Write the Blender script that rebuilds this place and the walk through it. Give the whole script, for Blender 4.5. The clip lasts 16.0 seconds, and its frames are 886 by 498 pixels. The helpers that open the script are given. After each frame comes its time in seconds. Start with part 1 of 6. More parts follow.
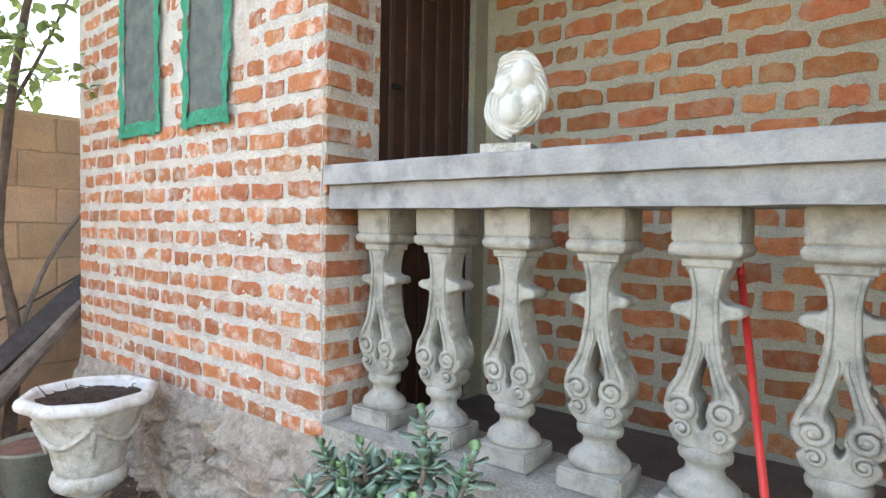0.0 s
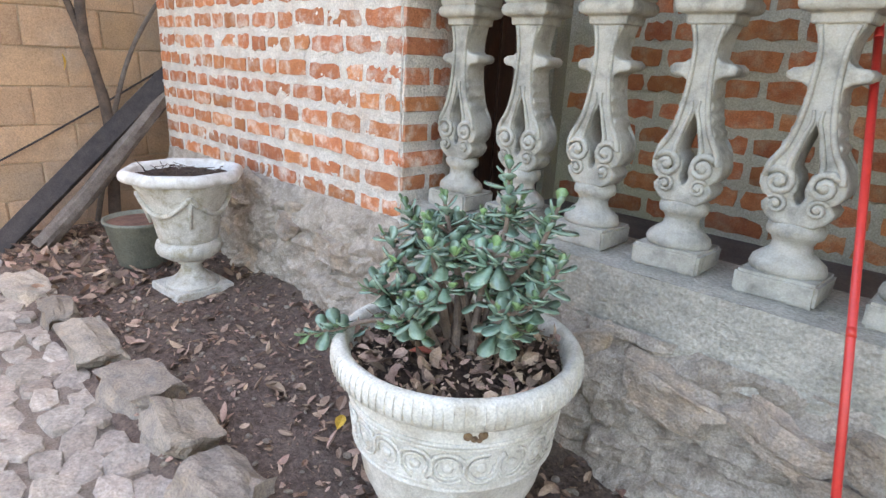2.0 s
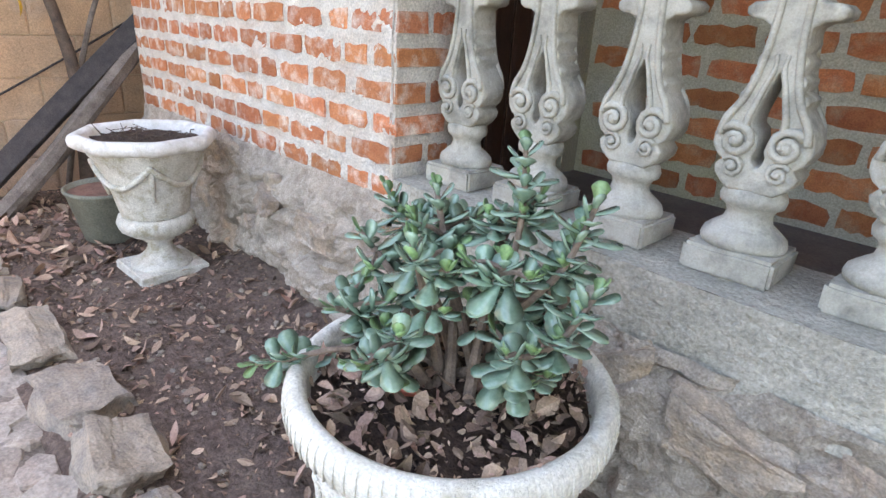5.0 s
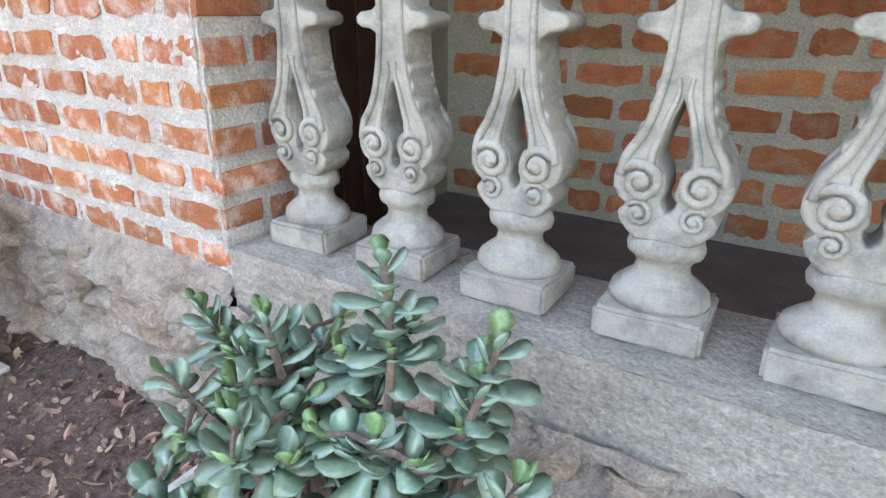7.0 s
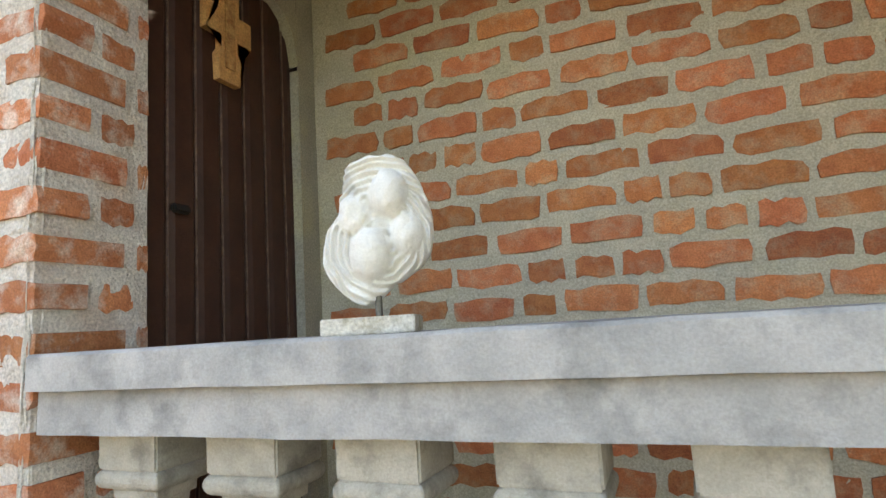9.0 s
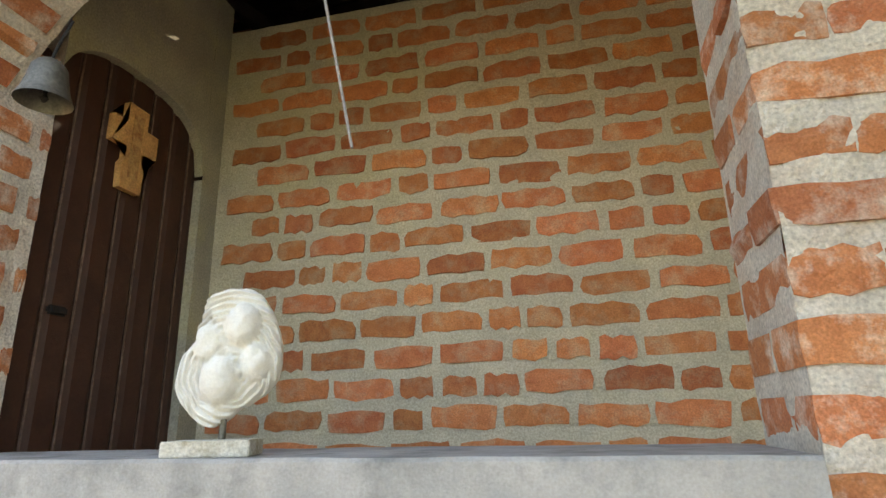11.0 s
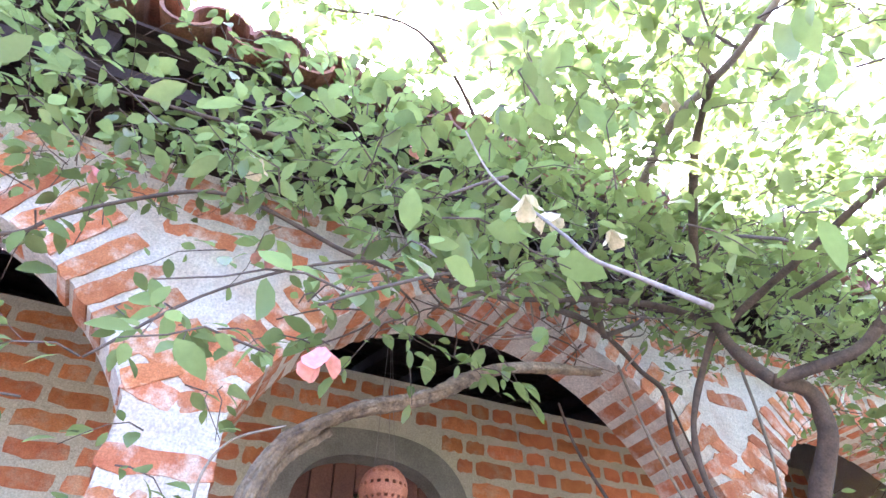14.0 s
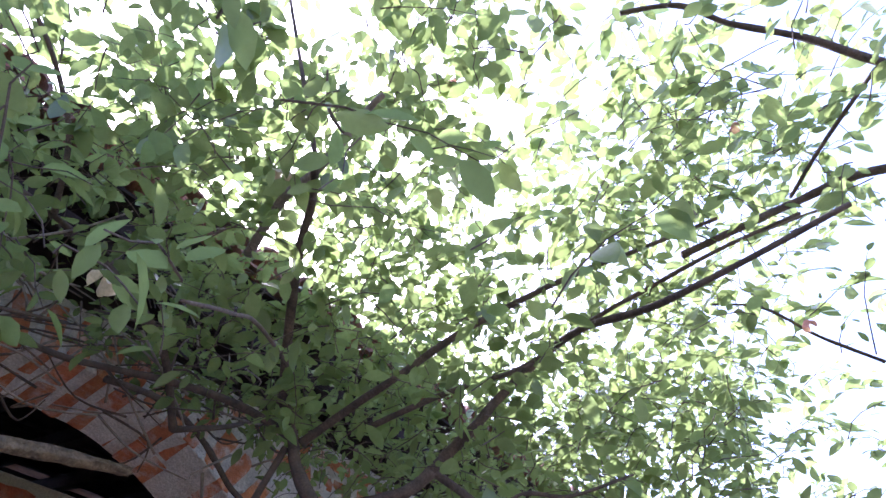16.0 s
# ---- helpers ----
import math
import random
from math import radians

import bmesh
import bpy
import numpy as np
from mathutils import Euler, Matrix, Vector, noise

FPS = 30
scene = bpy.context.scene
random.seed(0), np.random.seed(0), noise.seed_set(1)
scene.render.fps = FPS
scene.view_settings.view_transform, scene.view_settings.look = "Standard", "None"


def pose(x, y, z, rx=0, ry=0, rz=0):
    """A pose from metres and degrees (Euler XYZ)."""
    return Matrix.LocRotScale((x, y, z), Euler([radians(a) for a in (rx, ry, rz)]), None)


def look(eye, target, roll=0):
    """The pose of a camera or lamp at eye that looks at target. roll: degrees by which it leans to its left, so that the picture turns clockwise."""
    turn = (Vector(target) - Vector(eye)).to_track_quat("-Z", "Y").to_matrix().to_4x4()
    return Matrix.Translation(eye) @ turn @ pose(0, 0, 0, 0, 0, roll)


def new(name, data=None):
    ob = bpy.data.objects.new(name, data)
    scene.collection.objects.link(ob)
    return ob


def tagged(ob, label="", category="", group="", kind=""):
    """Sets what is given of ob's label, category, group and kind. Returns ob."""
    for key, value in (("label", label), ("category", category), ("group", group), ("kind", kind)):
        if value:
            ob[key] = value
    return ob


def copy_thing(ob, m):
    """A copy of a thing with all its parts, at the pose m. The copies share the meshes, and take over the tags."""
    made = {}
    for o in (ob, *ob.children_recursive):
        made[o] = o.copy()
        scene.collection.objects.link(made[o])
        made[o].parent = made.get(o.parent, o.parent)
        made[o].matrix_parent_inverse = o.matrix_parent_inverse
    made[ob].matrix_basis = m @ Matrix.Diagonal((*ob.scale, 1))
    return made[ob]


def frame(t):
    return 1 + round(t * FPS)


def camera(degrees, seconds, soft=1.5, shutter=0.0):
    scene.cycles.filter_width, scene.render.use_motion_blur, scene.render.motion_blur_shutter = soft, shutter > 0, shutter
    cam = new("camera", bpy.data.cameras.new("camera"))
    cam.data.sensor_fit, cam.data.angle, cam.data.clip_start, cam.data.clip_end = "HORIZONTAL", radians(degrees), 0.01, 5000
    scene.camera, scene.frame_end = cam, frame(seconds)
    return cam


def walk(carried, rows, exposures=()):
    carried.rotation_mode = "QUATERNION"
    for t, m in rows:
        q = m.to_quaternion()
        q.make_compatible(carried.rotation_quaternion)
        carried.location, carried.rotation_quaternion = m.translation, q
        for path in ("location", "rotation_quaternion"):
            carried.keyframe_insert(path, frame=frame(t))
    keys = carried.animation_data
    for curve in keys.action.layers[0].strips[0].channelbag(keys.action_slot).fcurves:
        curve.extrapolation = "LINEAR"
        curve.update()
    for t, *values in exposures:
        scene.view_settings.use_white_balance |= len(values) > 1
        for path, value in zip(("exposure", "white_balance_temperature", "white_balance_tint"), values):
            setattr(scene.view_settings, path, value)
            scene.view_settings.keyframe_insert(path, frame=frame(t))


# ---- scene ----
cam = camera(74.6, 16.0)
PATH = [
    (0, (1.583, -1.352, 1.284), (0.351, 0.222, 1.207), 1.0),
    (0.5, (1.562, -1.371, 1.256), (0.187, 0.067, 1.055), 1.3),
    (1, (1.553, -1.388, 1.189), (0.169, 0.016, 0.854), 1.5),
    (1.5, (1.549, -1.383, 1.126), (0.223, 0.028, 0.627), 2.3),
    (2, (1.554, -1.393, 1.085), (0.239, -0.018, 0.468), 2.9),
    (2.5, (1.598, -1.397, 1.057), (0.301, -0.043, 0.362), 3.3),
    (3, (1.642, -1.407, 1.061), (0.327, -0.068, 0.37), 3.3),
    (3.5, (1.608, -1.385, 1.061), (0.257, -0.085, 0.365), 2.6),
    (3.7, (1.561, -1.368, 1.061), (0.184, -0.1, 0.358), 2.5),
    (5.8, (1.258, -0.989, 1.049), (0.018, 0.342, 0.218), 3.2),
    (6, (1.246, -0.979, 1.031), (0.015, 0.292, 0.1), 2.5),
    (6.5, (1.186, -0.907, 1.031), (0.031, 0.375, 0.019), 0.6),
    (7, (1.13, -0.824, 1.112), (0.141, 0.738, 0.35), 0.1),
    (7.5, (1.161, -0.757, 1.208), (0.271, 0.979, 0.766), 0.0),
    (8, (1.164, -0.757, 1.332), (0.334, 1.059, 1.222), -0.9),
    (8.5, (1.158, -0.755, 1.439), (0.376, 1.081, 1.575), -2.6),
    (8.7, (1.154, -0.754, 1.473), (0.403, 1.09, 1.664), -3.3),
    (10.8, (1.277, -0.84, 1.539), (0.695, 0.995, 2.082), -1.3),
    (11, (1.34, -0.865, 1.544), (0.895, 1.003, 2.101), -1.3),
    (11.5, (1.481, -0.938, 1.559), (1.343, 0.953, 2.195), -1.1),
    (12, (1.534, -1.009, 1.594), (1.705, 0.845, 2.324), -1.5),
    (12.5, (1.554, -1.047, 1.626), (1.994, 0.702, 2.49), -2.6),
    (13, (1.552, -1.175, 1.644), (2.201, 0.446, 2.619), -3.5),
    (13.5, (1.603, -1.285, 1.673), (2.331, 0.185, 2.818), -4.6),
    (14, (1.735, -1.423, 1.688), (2.411, -0.094, 3.021), -1.4),
    (14.5, (1.835, -1.533, 1.692), (2.627, -0.333, 3.082), -2.6),
    (15, (1.912, -1.573, 1.694), (2.859, -0.526, 3.111), -5.9),
    (15.5, (2.021, -1.545, 1.719), (3.07, -0.706, 3.201), -7.1),
    (16, (2.131, -1.516, 1.748), (3.263, -0.913, 3.283), -10.0),
]
EXPOSURES = [(0.0, 3.18, 7600, 11), (3.5, 3.18, 7600, 14), (5.8, 3.35, 7500, 14), (6.5, 3.3, 7400, 14), (7.0, 3.4, 7400, 13), (7.5, 3.35, 7600, 11), (8.0, 3.3, 7800, 10), (8.5, 3.05, 7900, 10), (11.0, 3.0, 8600, 10), (11.5, 3.2, 8300, 10), (12.0, 3.6, 8100, 10), (12.5, 3.72, 7500, 11), (13.0, 3.95, 7000, 13), (13.5, 4.3, 6200, 20), (14.0, 4.2, 5450, 28), (14.5, 3.95, 5200, 32), (15.2, 3.4, 5250, 30), (16.0, 2.4, 5200, 32)]
walk(cam, [(t, look(eye, target, roll)) for t, eye, target, roll in PATH], EXPOSURES)

# ---- world, sun, exposure ----
SUN_ELEV, SUN_AZ = 52.0, 60.0   # the sun stands behind the house, to the right
world = bpy.data.worlds.new("world")
scene.world = world
world.use_nodes = True
wn = world.node_tree
sky = wn.nodes.new("ShaderNodeTexSky")
sky.sky_type, sky.sun_disc = "NISHITA", False
sky.sun_elevation, sky.sun_rotation = radians(SUN_ELEV), radians(90 - SUN_AZ)
sky.dust_density, sky.ozone_density = 4.0, 1.0
wn.nodes["Background"].inputs[1].default_value = 0.15
wn.links.new(sky.outputs[0], wn.nodes["Background"].inputs[0])
sun_data = bpy.data.lights.new("sun", "SUN")
sun_data.energy, sun_data.angle, sun_data.color = 4.0, radians(0.5), (1.0, 0.95, 0.86)
sun = new("sun", sun_data)
_sd = Vector((math.cos(radians(SUN_ELEV)) * math.cos(radians(SUN_AZ)), math.cos(radians(SUN_ELEV)) * math.sin(radians(SUN_AZ)), math.sin(radians(SUN_ELEV))))
sun.matrix_world = look(_sd * 20, (0, 0, 0))

# ---- materials ----
def material(name, c1, c2, scale=8.0, rough=0.85, bump=0.3, bump_scale=60.0, fine=None, metal=0.0, island=0.0, objrand=0.0, stain=None, stain_scale=2.0, stain_amount=0.5, trans=0.0, dist=0.01, spec=0.3, speck=0.32):
    """Two colours mixed by noise, a stain colour at a larger scale, fine grain and bump."""
    m = bpy.data.materials.new(name)
    m.use_nodes = True
    nt = m.node_tree
    N, L = nt.nodes, nt.links
    bsdf = N["Principled BSDF"]
    bsdf.inputs["Roughness"].default_value, bsdf.inputs["Metallic"].default_value = rough, metal
    bsdf.inputs["Specular IOR Level"].default_value = spec
    geo, tc = N.new("ShaderNodeNewGeometry"), N.new("ShaderNodeTexCoord")
    pos = geo.outputs["Position"]
    def noise_tex(s, detail=5.0, r=0.6):
        n = N.new("ShaderNodeTexNoise")
        n.inputs["Scale"].default_value, n.inputs["Detail"].default_value, n.inputs["Roughness"].default_value = s, detail, r
        L.new(pos, n.inputs["Vector"])
        return n
    def ramp(src, a, b):
        r = N.new("ShaderNodeMapRange")
        r.inputs[1].default_value, r.inputs[2].default_value = a, b
        L.new(src, r.inputs[0])
        return r.outputs[0]
    def mix(fac, a, b, mode="MIX"):
        x = N.new("ShaderNodeMix")
        x.data_type, x.blend_type = "RGBA", mode
        for sock, v in ((x.inputs[0], fac), (x.inputs[6], a), (x.inputs[7], b)):
            if isinstance(v, (int, float)):
                sock.default_value = v
            elif isinstance(v, tuple):
                sock.default_value = (*v, 1)
            else:
                L.new(v, sock)
        return x.outputs[2]
    col = mix(ramp(noise_tex(scale).outputs[0], 0.35, 0.65), c1, c2)
    if stain:
        s = ramp(noise_tex(stain_scale, 6.0, 0.65).outputs[0], 0.48, 0.68)
        mm = N.new("ShaderNodeMath"); mm.operation = "MULTIPLY"; mm.inputs[1].default_value = stain_amount
        L.new(s, mm.inputs[0])
        col = mix(mm.outputs[0], col, stain)
    grain = ramp(noise_tex(bump_scale * 2.5, 3.0).outputs[0], 0.25, 0.75)
    gv = N.new("ShaderNodeMapRange"); gv.inputs[3].default_value, gv.inputs[4].default_value = 1 - speck, 1 + speck * 0.9
    L.new(grain, gv.inputs[0])
    hsv = N.new("ShaderNodeHueSaturation")
    L.new(col, hsv.inputs["Color"]); L.new(gv.outputs[0], hsv.inputs["Value"])
    col = hsv.outputs[0]
    if island or objrand:
        src = geo.outputs["Random Per Island"] if island else N.new("ShaderNodeObjectInfo").outputs["Random"]
        amt = island or objrand
        v = N.new("ShaderNodeMapRange"); v.inputs[3].default_value, v.inputs[4].default_value = 1 - amt, 1 + amt
        h = N.new("ShaderNodeMapRange"); h.inputs[3].default_value, h.inputs[4].default_value = 0.5 - amt * 0.025, 0.5 + amt * 0.025
        w = N.new("ShaderNodeTexWhiteNoise"); w.noise_dimensions = "1D"
        L.new(src, v.inputs[0]); L.new(src, w.inputs["W"]); L.new(w.outputs[0], h.inputs[0])
        hs = N.new("ShaderNodeHueSaturation")
        L.new(col, hs.inputs["Color"]); L.new(v.outputs[0], hs.inputs["Value"]); L.new(h.outputs[0], hs.inputs["Hue"])
        col = hs.outputs[0]
    L.new(col, bsdf.inputs["Base Color"])
    b1 = N.new("ShaderNodeBump")
    b1.inputs["Strength"].default_value, b1.inputs["Distance"].default_value = bump, dist
    L.new(noise_tex(bump_scale, 6.0, 0.65).outputs[0], b1.inputs["Height"])
    L.new(b1.outputs[0], bsdf.inputs["Normal"])
    if trans:
        t = N.new("ShaderNodeBsdfTranslucent"); ms = N.new("ShaderNodeMixShader")
        ms.inputs[0].default_value = trans
        tcol = mix(0.55, col, (0.37, 0.44, 0.13))
        L.new(tcol, t.inputs[0]); L.new(bsdf.outputs[0], ms.inputs[1]); L.new(t.outputs[0], ms.inputs[2])
        L.new(ms.outputs[0], N["Material Output"].inputs[0])
    return m


M_BRICK = material("fired_brick", (0.52, 0.205, 0.095), (0.42, 0.145, 0.065), 22, 0.9, 0.8, 90, objrand=0.22, stain=(0.68, 0.58, 0.49), stain_scale=13, stain_amount=0.9)
M_BRICK_IN = material("porch_brick", (0.50, 0.185, 0.078), (0.40, 0.13, 0.056), 20, 0.9, 0.6, 90, objrand=0.25, stain=(0.46, 0.37, 0.25), stain_scale=15, stain_amount=0.5)
M_BRICK_STUFF = material("porch_brick_far", (0.50, 0.185, 0.078), (0.40, 0.13, 0.056), 20, 0.9, 0.5, 90, island=0.3)
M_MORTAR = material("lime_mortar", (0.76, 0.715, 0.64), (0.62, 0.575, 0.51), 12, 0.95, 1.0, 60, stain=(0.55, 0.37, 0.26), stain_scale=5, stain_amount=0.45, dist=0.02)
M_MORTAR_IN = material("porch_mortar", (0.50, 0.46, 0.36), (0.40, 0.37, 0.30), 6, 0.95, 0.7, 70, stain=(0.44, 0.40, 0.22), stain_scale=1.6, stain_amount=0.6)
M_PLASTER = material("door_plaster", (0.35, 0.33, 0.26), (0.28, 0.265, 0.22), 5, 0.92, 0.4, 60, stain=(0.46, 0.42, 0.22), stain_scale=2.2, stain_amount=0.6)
M_CEMENT = material("weathered_cement", (0.42, 0.405, 0.385), (0.31, 0.305, 0.295), 9, 0.8, 0.45, 85, stain=(0.17, 0.17, 0.165), stain_scale=8, stain_amount=0.85, speck=0.13)
M_BALUSTER = material("cast_cement", (0.46, 0.435, 0.375), (0.36, 0.34, 0.29), 16, 0.85, 0.5, 90, stain=(0.17, 0.165, 0.145), stain_scale=13, stain_amount=0.75, speck=0.14)
M_SILL = material("sill_cement", (0.50, 0.465, 0.395), (0.39, 0.365, 0.31), 8, 0.9, 1.0, 42, stain=(0.24, 0.235, 0.2), stain_scale=5, stain_amount=0.6, dist=0.018)
M_FOUND = material("rubble_foundation", (0.56, 0.49, 0.41), (0.40, 0.34, 0.28), 22, 0.95, 1.0, 70, stain=(0.24, 0.19, 0.15), stain_scale=14, stain_amount=0.7, dist=0.02)
M_FOUNDSTONE = material("foundation_stone", (0.54, 0.42, 0.31), (0.36, 0.30, 0.245), 26, 0.92, 1.0, 60, objrand=0.3, stain=(0.56, 0.50, 0.43), stain_scale=12, stain_amount=0.7, dist=0.02)
M_SURROUND = material("window_cement", (0.23, 0.215, 0.18), (0.17, 0.16, 0.135), 7, 0.9, 0.5, 60, stain=(0.12, 0.11, 0.09), stain_scale=6, stain_amount=0.5)
M_ROCK = material("field_stone", (0.36, 0.295, 0.235), (0.23, 0.20, 0.175), 14, 0.9, 0.8, 55, objrand=0.3, stain=(0.45, 0.34, 0.24), stain_scale=5, stain_amount=0.5)
M_PAVE = material("paving_stone", (0.42, 0.365, 0.315), (0.28, 0.245, 0.215), 20, 0.9, 1.0, 38, objrand=0.2, stain=(0.46, 0.33, 0.24), stain_scale=4, stain_amount=0.5)
M_SOIL = material("dark_soil", (0.19, 0.135, 0.11), (0.085, 0.06, 0.05), 40, 0.97, 1.0, 60, stain=(0.20, 0.155, 0.125), stain_scale=4, stain_amount=0.6, dist=0.02)
M_GARDEN = material("garden_ground", (0.07, 0.085, 0.04), (0.10, 0.08, 0.055), 3, 0.97, 0.8, 30)
M_PATH = material("path_earth", (0.27, 0.22, 0.185), (0.16, 0.13, 0.11), 16, 0.97, 1.0, 60, stain=(0.30, 0.22, 0.17), stain_scale=3, stain_amount=0.6, dist=0.015)
M_POTSOIL = material("potting_soil", (0.10, 0.065, 0.05), (0.05, 0.033, 0.027), 30, 0.97, 1.0, 80, dist=0.02)
M_DRYLEAF = material("dry_leaf", (0.36, 0.25, 0.185), (0.21, 0.13, 0.095), 12, 0.8, 0.4, 90, island=0.65)
M_YELLOW = material("yellow_leaf", (0.72, 0.47, 0.08), (0.6, 0.36, 0.05), 30, 0.6, 0.3, 90)
M_RED = material("red_leaf", (0.55, 0.16, 0.10), (0.42, 0.11, 0.08), 30, 0.6, 0.3, 90)
M_POT = material("limewashed_cement", (0.72, 0.695, 0.63), (0.56, 0.53, 0.455), 11, 0.9, 0.6, 75, stain=(0.36, 0.31, 0.23), stain_scale=13, stain_amount=0.6, dist=0.012, speck=0.24)
M_RUST = material("brown_crust", (0.24, 0.16, 0.09), (0.14, 0.09, 0.06), 60, 0.95, 0.6, 90)
M_URN = material("urn_cement", (0.64, 0.62, 0.57), (0.46, 0.44, 0.38), 12, 0.9, 0.5, 80, stain=(0.28, 0.24, 0.15), stain_scale=16, stain_amount=0.8)
M_URNRIM = material("urn_white_rim", (0.70, 0.68, 0.65), (0.58, 0.56, 0.52), 12, 0.85, 0.5, 80, stain=(0.36, 0.32, 0.25), stain_scale=14, stain_amount=0.7, speck=0.15)
M_TUB = material("old_tub", (0.22, 0.22, 0.17), (0.15, 0.15, 0.12), 10, 0.9, 0.4, 60)
M_TUBSOIL = material("tub_soil", (0.22, 0.12, 0.09), (0.14, 0.08, 0.06), 20, 0.95, 0.7, 60)
M_WHITE = material("white_stone", (0.76, 0.75, 0.71), (0.67, 0.65, 0.60), 20, 0.8, 0.5, 90, speck=0.08)
M_DOOR = material("dark_door_wood", (0.055, 0.022, 0.014), (0.035, 0.014, 0.010), 12, 0.5, 0.25, 50, spec=0.4, speck=0.15)
M_SHUTTER = material("shutter_wood", (0.17, 0.075, 0.05), (0.11, 0.05, 0.038), 9, 0.6, 0.3, 60, objrand=0.2)
M_DARK = material("black_iron_and_unlit_room", (0.02, 0.017, 0.015), (0.012, 0.01, 0.01), 5, 0.9, 0.1, 30)
M_NET = material("lattice", (0.24, 0.19, 0.07), (0.12, 0.09, 0.045), 10, 0.8, 0.2, 60)
M_REDPAINT = material("red_handle", (0.62, 0.045, 0.035), (0.55, 0.035, 0.03), 15, 0.35, 0.05, 60, spec=0.5, speck=0.08)
M_BLOCK = material("boundary_block", (0.50, 0.315, 0.19), (0.38, 0.245, 0.155), 5, 0.95, 0.6, 55, objrand=0.12, stain=(0.36, 0.30, 0.25), stain_scale=2, stain_amount=0.5)
M_BLOCKJOINT = material("block_joint", (0.50, 0.37, 0.24), (0.38, 0.29, 0.2), 6, 0.95, 0.6, 60)
M_POLE = material("weathered_wood", (0.20, 0.165, 0.14), (0.12, 0.095, 0.08), 14, 0.9, 0.6, 60)
M_BLACKWOOD = material("black_plank", (0.06, 0.05, 0.047), (0.035, 0.03, 0.03), 14, 0.85, 0.4, 60)
M_BARK = material("vine_bark", (0.31, 0.215, 0.135), (0.11, 0.078, 0.058), 45, 0.95, 1.0, 70, stain=(0.36, 0.29, 0.2), stain_scale=10, stain_amount=0.6, dist=0.02)
M_TWIG = material("twig_bark", (0.13, 0.092, 0.068), (0.065, 0.048, 0.040), 20, 0.9, 0.4, 80)
M_PALETWIG = material("pale_twig", (0.30, 0.245, 0.19), (0.19, 0.155, 0.125), 20, 0.9, 0.4, 80)
M_LEAF = material("vine_leaf", (0.19, 0.26, 0.088), (0.11, 0.158, 0.06), 12, 0.27, 0.2, 60, island=0.45, trans=0.5, speck=0.1, spec=0.6)
M_LEAF_OBJ = material("vine_leaf_near", (0.19, 0.26, 0.088), (0.11, 0.158, 0.06), 12, 0.27, 0.2, 60, objrand=0.45, trans=0.5, speck=0.1, spec=0.6)
M_JADE = material("jade_leaf", (0.265, 0.375, 0.27), (0.14, 0.235, 0.165), 26, 0.16, 0.05, 60, objrand=0.4, spec=0.9, speck=0.1)
M_JADE_NEW = material("jade_new_leaf", (0.22, 0.36, 0.15), (0.16, 0.28, 0.12), 30, 0.3, 0.08, 60, objrand=0.25, spec=0.5)
M_JADESTEM = material("jade_stem", (0.24, 0.18, 0.14), (0.13, 0.095, 0.075), 30, 0.9, 0.4, 80)
M_FLOWER = material("bougainvillea_bract", (0.72, 0.30, 0.25), (0.62, 0.2, 0.2), 20, 0.7, 0.2, 60, objrand=0.3, trans=0.3)
M_PALEFLOWER = material("faded_bract", (0.72, 0.60, 0.42), (0.6, 0.46, 0.33), 20, 0.7, 0.2, 60, trans=0.3)
M_ROOFWOOD = material("roof_wood", (0.04, 0.024, 0.022), (0.02, 0.013, 0.012), 9, 0.9, 0.4, 50)
M_TILE = material("clay_roof_tile", (0.30, 0.125, 0.075), (0.17, 0.08, 0.06), 9, 0.9, 0.5, 60, objrand=0.3, stain=(0.07, 0.06, 0.055), stain_scale=6, stain_amount=0.6)
M_GREEN = material("green_net_edge", (0.035, 0.30, 0.17), (0.025, 0.22, 0.13), 20, 0.7, 0.4, 80)
M_NETGREY = material("grey_window_net", (0.16, 0.18, 0.16), (0.10, 0.115, 0.105), 12, 0.9, 0.5, 120)
M_BELL = material("bell_metal", (0.19, 0.18, 0.155), (0.11, 0.105, 0.09), 15, 0.5, 0.2, 60, metal=0.6)
M_CROSS = material("painted_cross", (0.62, 0.36, 0.14), (0.5, 0.26, 0.10), 18, 0.7, 0.3, 60, stain=(0.3, 0.13, 0.06), stain_scale=25, stain_amount=0.6)
M_TERRA = material("terracotta", (0.52, 0.22, 0.14), (0.42, 0.16, 0.10), 14, 0.85, 0.4, 70)
M_STRING = material("cotton_string", (0.30, 0.27, 0.25), (0.22, 0.20, 0.19), 30, 0.9, 0.2, 90)
M_GLASSY = material("white_plastic", (0.7, 0.7, 0.68), (0.6, 0.6, 0.58), 20, 0.5, 0.1, 60)


# ---- building helpers ----
def to_mesh(name, bm, mat, smooth=False):
    me = bpy.data.meshes.new(name)
    bmesh.ops.recalc_face_normals(bm, faces=bm.faces)
    bm.to_mesh(me)
    bm.free()
    me.materials.append(mat)
    if smooth:
        me.shade_smooth()
    return me


def part(name, bm, mat, parent=None, label="", smooth=False):
    ob = new(name, to_mesh(name, bm, mat, smooth))
    ob.parent = parent
    if label:
        tagged(ob, label)
    return ob


def thing(name, label, category, at=(0, 0, 0), group="", kind=""):
    ob = new(name)
    ob.empty_display_size = 0.05
    ob.location = at
    return tagged(ob, label, category, group, kind)


